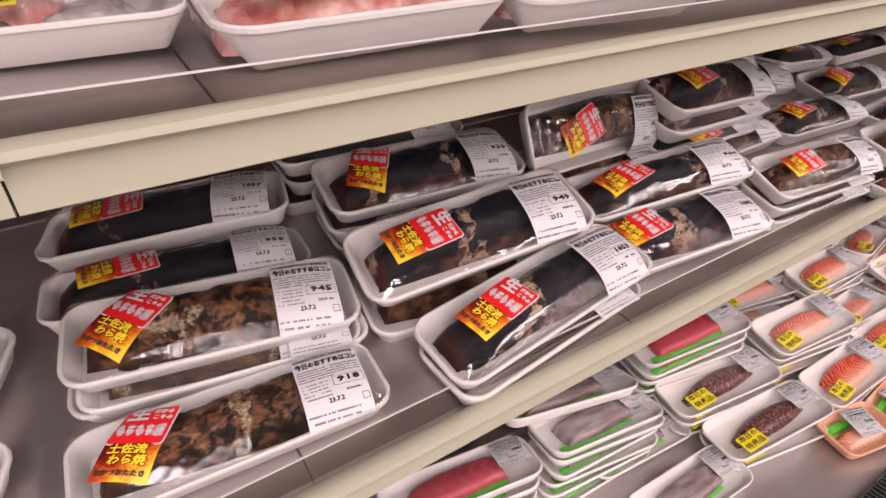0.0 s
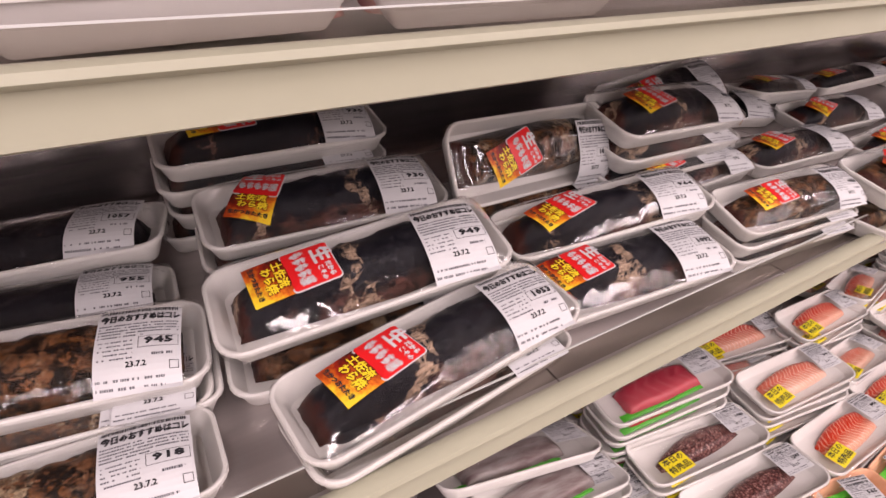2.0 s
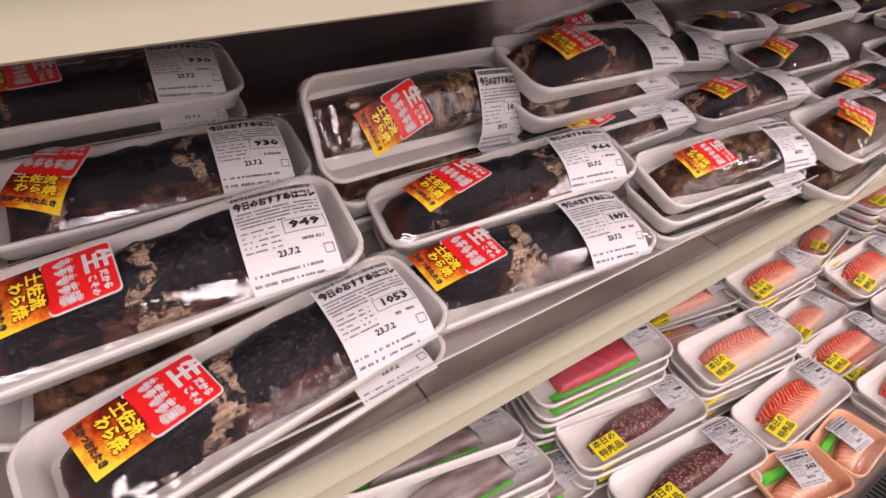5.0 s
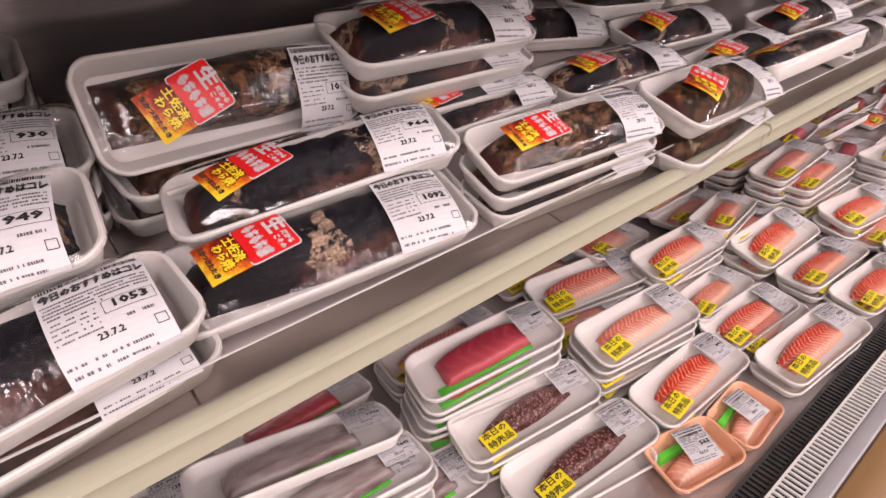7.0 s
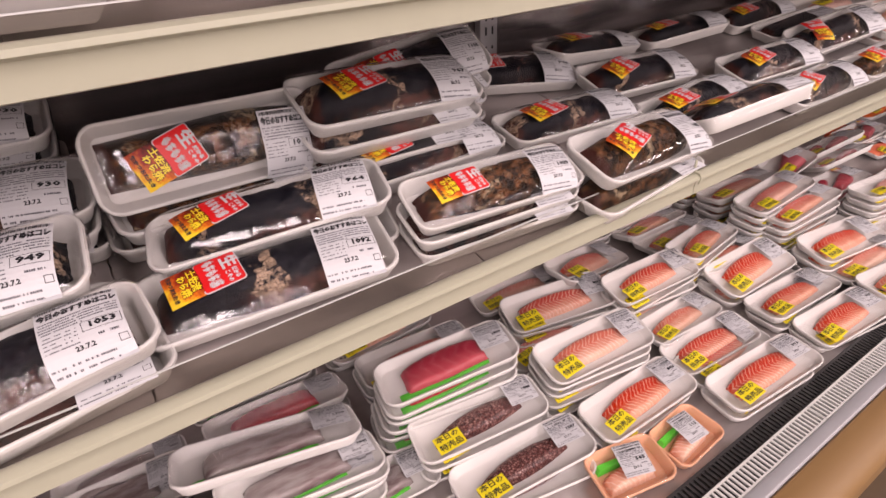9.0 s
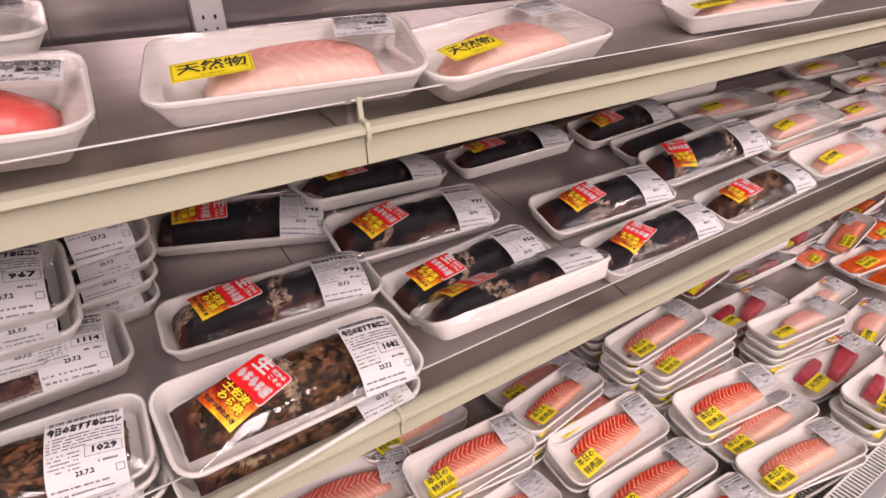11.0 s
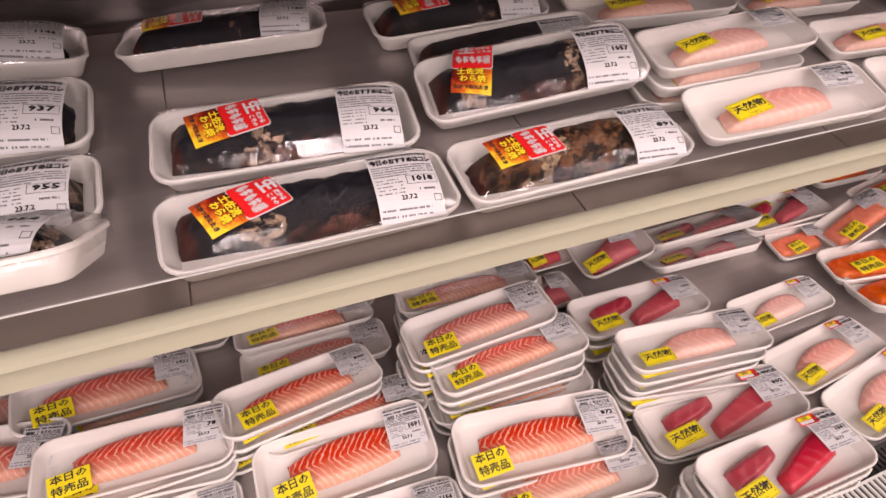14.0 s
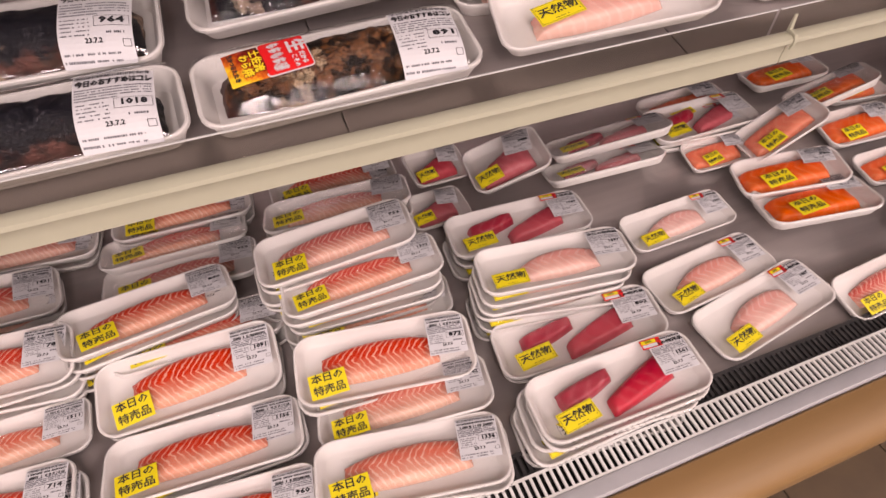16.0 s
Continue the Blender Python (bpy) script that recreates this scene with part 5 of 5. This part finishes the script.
pack("B2", "-", (0.698, 0.538, 0.583), (-7.1, -1.5, -11.5), (1.01, 0.86), 0, "packs on the bottom deck")
pack("B2", "-", (0.695, 0.539, 0.556), (-4.0, -1.0, -11.8), (1.01, 0.86), 0, "packs on the bottom deck")
pack("B2", "-", (0.699, 0.536, 0.529), (-0.8, -0.5, -6.6), (1.01, 0.86), 0, "packs on the bottom deck")
pack("B2", "-", (0.685, 0.535, 0.502), (2.3, -0.0, -9.2), (1.01, 0.86), 0, "packs on the bottom deck")
pack("B1", "1807", (1.101, 0.354, 0.499), (2.8, -1.7, -3.0), (0.93, 0.88), 0, "packs on the bottom deck")
pack("B2", "1809", (1.319, 0.564, 0.638), (2.5, -6.4, -11.9), (1.02, 0.95), 0, "packs on the bottom deck")
pack("B2", "-", (1.315, 0.561, 0.611), (2.5, -5.1, -9.6), (1.02, 0.95), 0, "packs on the bottom deck")
pack("B2", "-", (1.316, 0.564, 0.584), (2.4, -3.8, -11.7), (1.02, 0.95), 0, "packs on the bottom deck")
pack("B2", "-", (1.310, 0.562, 0.557), (2.4, -2.6, -14.1), (1.02, 0.95), 0, "packs on the bottom deck")
pack("B2", "-", (1.303, 0.567, 0.530), (2.3, -1.3, -15.9), (1.02, 0.95), 0, "packs on the bottom deck")
pack("B2", "-", (1.298, 0.567, 0.504), (2.3, -0.0, -11.5), (1.02, 0.95), 0, "packs on the bottom deck")
pack("H1", "1440", (1.323, 0.467, 0.566), (1.2, -5.5, -11.2), (0.97, 0.94), 0, "packs on the bottom deck")
pack("H1", "-", (1.328, 0.469, 0.533), (1.7, -2.8, -10.7), (0.97, 0.94), 0, "packs on the bottom deck")
pack("H1", "-", (1.325, 0.467, 0.500), (2.3, -0.0, -11.7), (0.97, 0.94), 0, "packs on the bottom deck")
pack("H1", "1247", (1.342, 0.358, 0.537), (-1.3, -6.6, -9.7), (0.98, 0.90), 0, "packs on the bottom deck")
pack("H1", "-", (1.343, 0.357, 0.495), (2.3, -0.0, -11.7), (0.98, 0.90), 0, "packs on the bottom deck")
pack("O1", "565", (1.508, 0.251, 0.501), (2.0, -4.2, -14.5), (1.00, 0.93), 0, "packs on the bottom deck")
pack("O1", "115", (1.660, 0.240, 0.493), (3.7, 0.1, 3.7), (0.94, 0.93), 0, "packs on the bottom deck")
pack("T1", "801", (1.701, 0.643, 0.558), (8.0, -4.2, -14.5), (1.01, 1.00), 4, "packs on the bottom deck")
pack("T1", "1223", (1.702, 0.647, 0.533), (5.1, -2.1, -15.8), (1.01, 1.00), 0, "packs on the bottom deck")
pack("T1", "961", (1.692, 0.640, 0.506), (2.3, -0.0, -12.0), (1.01, 1.00), 1, "packs on the bottom deck")
pack("T2", "836", (1.687, 0.772, 0.524), (-0.7, -4.7, -11.0), (0.94, 0.93), 1, "packs on the bottom deck")
pack("T2", "991", (1.618, 0.457, 0.600), (10.3, -1.9, -7.0), (0.95, 0.97), 0, "packs on the bottom deck")
pack("T2", "1138", (1.615, 0.460, 0.575), (8.3, -1.4, -9.4), (0.95, 0.97), 1, "packs on the bottom deck")
pack("T2", "963", (1.616, 0.460, 0.550), (6.3, -1.0, -10.3), (0.95, 0.97), 0, "packs on the bottom deck")
pack("T2", "803", (1.608, 0.456, 0.524), (4.3, -0.5, -9.6), (0.95, 0.97), 1, "packs on the bottom deck")
pack("T2", "870", (1.607, 0.457, 0.499), (2.3, -0.0, -4.9), (0.95, 0.97), 0, "packs on the bottom deck")
pack("T1", "846", (1.634, 0.340, 0.532), (4.5, -1.5, -1.7), (0.96, 0.92), 2, "packs on the bottom deck")
pack("T1", "942", (1.637, 0.343, 0.495), (2.3, -0.0, 1.9), (0.96, 0.92), 3, "packs on the bottom deck")
pack("T1", "714", (1.922, 0.366, 0.509), (5.8, -0.6, -4.3), (0.94, 0.91), 4, "packs on the bottom deck")
pack("T1", "903", (1.914, 0.234, 0.524), (2.0, -4.0, -6.0), (0.98, 0.90), 0, "packs on the bottom deck")
pack("T1", "858", (1.910, 0.238, 0.490), (2.3, -0.0, -4.7), (0.98, 0.90), 1, "packs on the bottom deck")
pack("T1", "960", (2.250, 0.228, 0.513), (3.0, -2.0, -6.0), (0.97, 0.93), 2, "packs on the bottom deck")
pack("T1", "1270", (2.253, 0.232, 0.490), (2.3, -0.0, -9.1), (0.97, 0.93), 3, "packs on the bottom deck")
# rows that go on along the case
pack("N1", "1125", (3.528, 0.454, 1.022), (9.6, 1.1, -0.1), (0.93, 0.92), 0, "packs on the middle shelf")
pack("N1", "1216", (3.839, 0.458, 1.022), (9.6, 0.4, 2.8), (0.93, 0.92), 1, "packs on the middle shelf")
pack("N1", "1140", (4.134, 0.457, 1.022), (9.6, 1.0, -1.6), (0.93, 0.92), 2, "packs on the middle shelf")
pack("N1", "1051", (4.460, 0.468, 1.022), (9.6, -0.4, -3.2), (0.93, 0.92), 0, "packs on the middle shelf")
pack("N1", "1198", (4.756, 0.459, 1.022), (9.6, 0.4, -5.0), (0.93, 0.92), 1, "packs on the middle shelf")
pack("N1", "1239", (3.561, 0.604, 1.045), (9.6, 0.5, -3.6), (0.93, 0.92), 2, "packs on the middle shelf")
pack("N1", "1266", (3.858, 0.591, 1.045), (9.6, 0.0, -2.5), (0.93, 0.92), 0, "packs on the middle shelf")
pack("N1", "1274", (4.170, 0.608, 1.045), (9.6, 0.4, -4.3), (0.93, 0.92), 1, "packs on the middle shelf")
pack("N1", "826", (4.485, 0.600, 1.045), (9.6, 0.6, -2.3), (0.93, 0.92), 2, "packs on the middle shelf")
pack("N1", "1089", (3.186, 0.743, 1.071), (9.6, -1.0, -4.4), (0.93, 0.92), 0, "packs on the middle shelf")
pack("N1", "1265", (3.771, 0.748, 1.071), (9.6, 0.3, -0.6), (0.93, 0.92), 1, "packs on the middle shelf")
pack("N1", "1145", (4.089, 0.745, 1.071), (9.6, 0.1, -6.1), (0.93, 0.92), 2, "packs on the middle shelf")
pack("N1", "829", (4.394, 0.759, 1.071), (9.6, -1.7, -4.8), (0.93, 0.92), 0, "packs on the middle shelf")
pack("S1", "903", (3.784, 0.305, 0.493), (2.3, 0.6, 4.3), (1.00, 0.95), 0, "packs on the bottom deck")
pack("D1", "948", (3.772, 0.297, 0.515), (2.3, -2.0, 3.3), (1.00, 0.95), 0, "packs on the bottom deck")
pack("S1", "790", (3.773, 0.307, 0.537), (2.3, -0.1, -8.1), (1.00, 0.95), 1, "packs on the bottom deck")
pack("S1", "711", (4.080, 0.301, 0.493), (2.3, -0.8, -3.4), (1.00, 0.95), 2, "packs on the bottom deck")
pack("S1", "796", (4.410, 0.296, 0.493), (2.3, 0.7, -4.7), (1.00, 0.95), 0, "packs on the bottom deck")
pack("S1", "639", (4.707, 0.306, 0.493), (2.3, -1.1, -1.3), (1.00, 0.95), 1, "packs on the bottom deck")
pack("D1", "852", (3.994, 0.447, 0.498), (2.3, 2.0, 0.9), (1.00, 0.95), 1, "packs on the bottom deck")
pack("D1", "937", (3.998, 0.447, 0.520), (2.3, 1.3, -0.8), (1.00, 0.95), 0, "packs on the bottom deck")
pack("S1", "762", (4.296, 0.443, 0.498), (2.3, 1.6, -0.6), (1.00, 0.95), 2, "packs on the bottom deck")
pack("D1", "688", (4.595, 0.447, 0.498), (2.3, 0.6, -4.7), (1.00, 0.95), 1, "packs on the bottom deck")
pack("D1", "753", (4.026, 0.572, 0.504), (2.3, -1.1, -4.6), (1.00, 0.95), 0, "packs on the bottom deck")
pack("S1", "937", (4.011, 0.576, 0.526), (2.3, -0.1, 4.4), (1.00, 0.95), 0, "packs on the bottom deck")
pack("S1", "602", (4.300, 0.581, 0.504), (2.3, 0.4, -5.5), (1.00, 0.95), 1, "packs on the bottom deck")
pack("D1", "752", (4.606, 0.588, 0.504), (2.3, 0.8, -7.4), (1.00, 0.95), 1, "packs on the bottom deck")
pack("D1", "616", (3.407, 0.722, 0.510), (2.3, 0.5, -8.7), (1.00, 0.95), 0, "packs on the bottom deck")
pack("D1", "597", (3.390, 0.724, 0.532), (2.3, -1.1, -5.5), (1.00, 0.95), 1, "packs on the bottom deck")
pack("D1", "756", (3.406, 0.716, 0.554), (2.3, -0.4, -0.5), (1.00, 0.95), 0, "packs on the bottom deck")
pack("S1", "832", (3.909, 0.725, 0.510), (2.3, 1.5, -4.8), (1.00, 0.95), 2, "packs on the bottom deck")
pack("S1", "686", (4.204, 0.719, 0.510), (2.3, -1.3, -8.7), (1.00, 0.95), 0, "packs on the bottom deck")
pack("D1", "721", (4.197, 0.728, 0.532), (2.3, 1.8, 4.0), (1.00, 0.95), 1, "packs on the bottom deck")
pack("S1", "964", (4.202, 0.715, 0.554), (2.3, 0.0, -8.6), (1.00, 0.95), 1, "packs on the bottom deck")
pack("D1", "925", (4.508, 0.713, 0.510), (2.3, 1.0, -7.8), (1.00, 0.95), 0, "packs on the bottom deck")
pack("D1", "664", (4.502, 0.724, 0.532), (2.3, 1.7, -5.4), (1.00, 0.95), 1, "packs on the bottom deck")
pack("K3", "-", (0.070, 0.520, 1.032), (9.6, 0.0, -20.0), (1.00, 1.00), 0, "packs on the middle shelf")
pack("K3", "-", (0.080, 0.660, 1.056), (9.6, 0.0, -20.0), (1.00, 1.00), 1, "packs on the middle shelf")
pack("N1", "-", (2.800, 0.845, 1.105), (-32.0, 0.0, -6.0), (0.95, 0.95), 1, "packs on the middle shelf")
pack("T1", "1001", (1.635, 0.600, 0.505), (2.3, 0.0, -1.5), (0.97, 0.93), 4, "packs on the bottom deck")
pack("T1", "896", (1.952, 0.860, 0.515), (2.3, 0.0, -5.9), (0.97, 0.93), 0, "packs on the bottom deck")
pack("T1", "1363", (1.956, 0.860, 0.537), (2.3, 0.0, -4.5), (0.97, 0.93), 1, "packs on the bottom deck")
pack("T1", "1030", (2.250, 0.860, 0.515), (2.3, 0.0, -5.1), (0.97, 0.93), 2, "packs on the bottom deck")
pack("T1", "1103", (2.248, 0.860, 0.537), (2.3, 0.0, -0.9), (0.97, 0.93), 3, "packs on the bottom deck")
pack("T1", "934", (2.555, 0.840, 0.514), (2.3, 0.0, -5.3), (0.97, 0.93), 4, "packs on the bottom deck")
pack("T1", "963", (2.555, 0.840, 0.536), (2.3, 0.0, 0.7), (0.97, 0.93), 0, "packs on the bottom deck")
pack("T1", "965", (1.322, 0.700, 0.509), (2.3, 0.0, -3.6), (0.97, 0.93), 1, "packs on the bottom deck")
pack("T1", "1387", (1.318, 0.700, 0.531), (2.3, 0.0, -3.0), (0.97, 0.93), 2, "packs on the bottom deck")
pack("T1", "1153", (1.326, 0.700, 0.553), (2.3, 0.0, -4.5), (0.97, 0.93), 3, "packs on the bottom deck")
pack("T1", "1000", (1.295, 0.840, 0.514), (2.3, 0.0, -5.5), (0.97, 0.93), 4, "packs on the bottom deck")
pack("T1", "944", (1.302, 0.840, 0.536), (2.3, 0.0, 2.8), (0.97, 0.93), 0, "packs on the bottom deck")
pack("B1", "838", (1.002, 0.860, 0.515), (2.3, 0.0, -3.6), (0.97, 0.93), 1, "packs on the bottom deck")
pack("B1", "1285", (0.995, 0.860, 0.537), (2.3, 0.0, -4.2), (0.97, 0.93), 0, "packs on the bottom deck")
pack("B1", "921", (0.699, 0.720, 0.510), (2.3, 0.0, -0.6), (0.97, 0.93), 1, "packs on the bottom deck")
pack("B1", "1287", (0.700, 0.720, 0.532), (2.3, 0.0, -2.7), (0.97, 0.93), 0, "packs on the bottom deck")
pack("B1", "1195", (0.424, 0.550, 0.503), (2.3, 0.0, 0.8), (0.97, 0.93), 1, "packs on the bottom deck")
pack("B1", "818", (0.416, 0.550, 0.525), (2.3, 0.0, -2.8), (0.97, 0.93), 0, "packs on the bottom deck")
pack("B1", "1083", (0.397, 0.400, 0.497), (2.3, 0.0, -0.8), (0.97, 0.93), 1, "packs on the bottom deck")
pack("B1", "979", (0.405, 0.400, 0.519), (2.3, 0.0, 0.1), (0.97, 0.93), 0, "packs on the bottom deck")
pack("B1", "1172", (0.718, 0.400, 0.497), (2.3, 0.0, 0.4), (0.97, 0.93), 1, "packs on the bottom deck")


# ---------- floor tiles ----------
def floor_tiles():
    first = part("tile", box_bm(-0.148, 0.148, -0.148, 0.148, -0.02, 0.0, 0.002), FLOOR_TILE, FLOOR, smooth=False)
    me = first.data
    for i in range(26):
        for j in range(11):
            ob = first if i + j == 0 else new("tile", me)
            ob.parent = FLOOR
            ob.location = (-1.6 + 0.3 * i, 0.0 - 0.3 * j, 0)


floor_tiles()
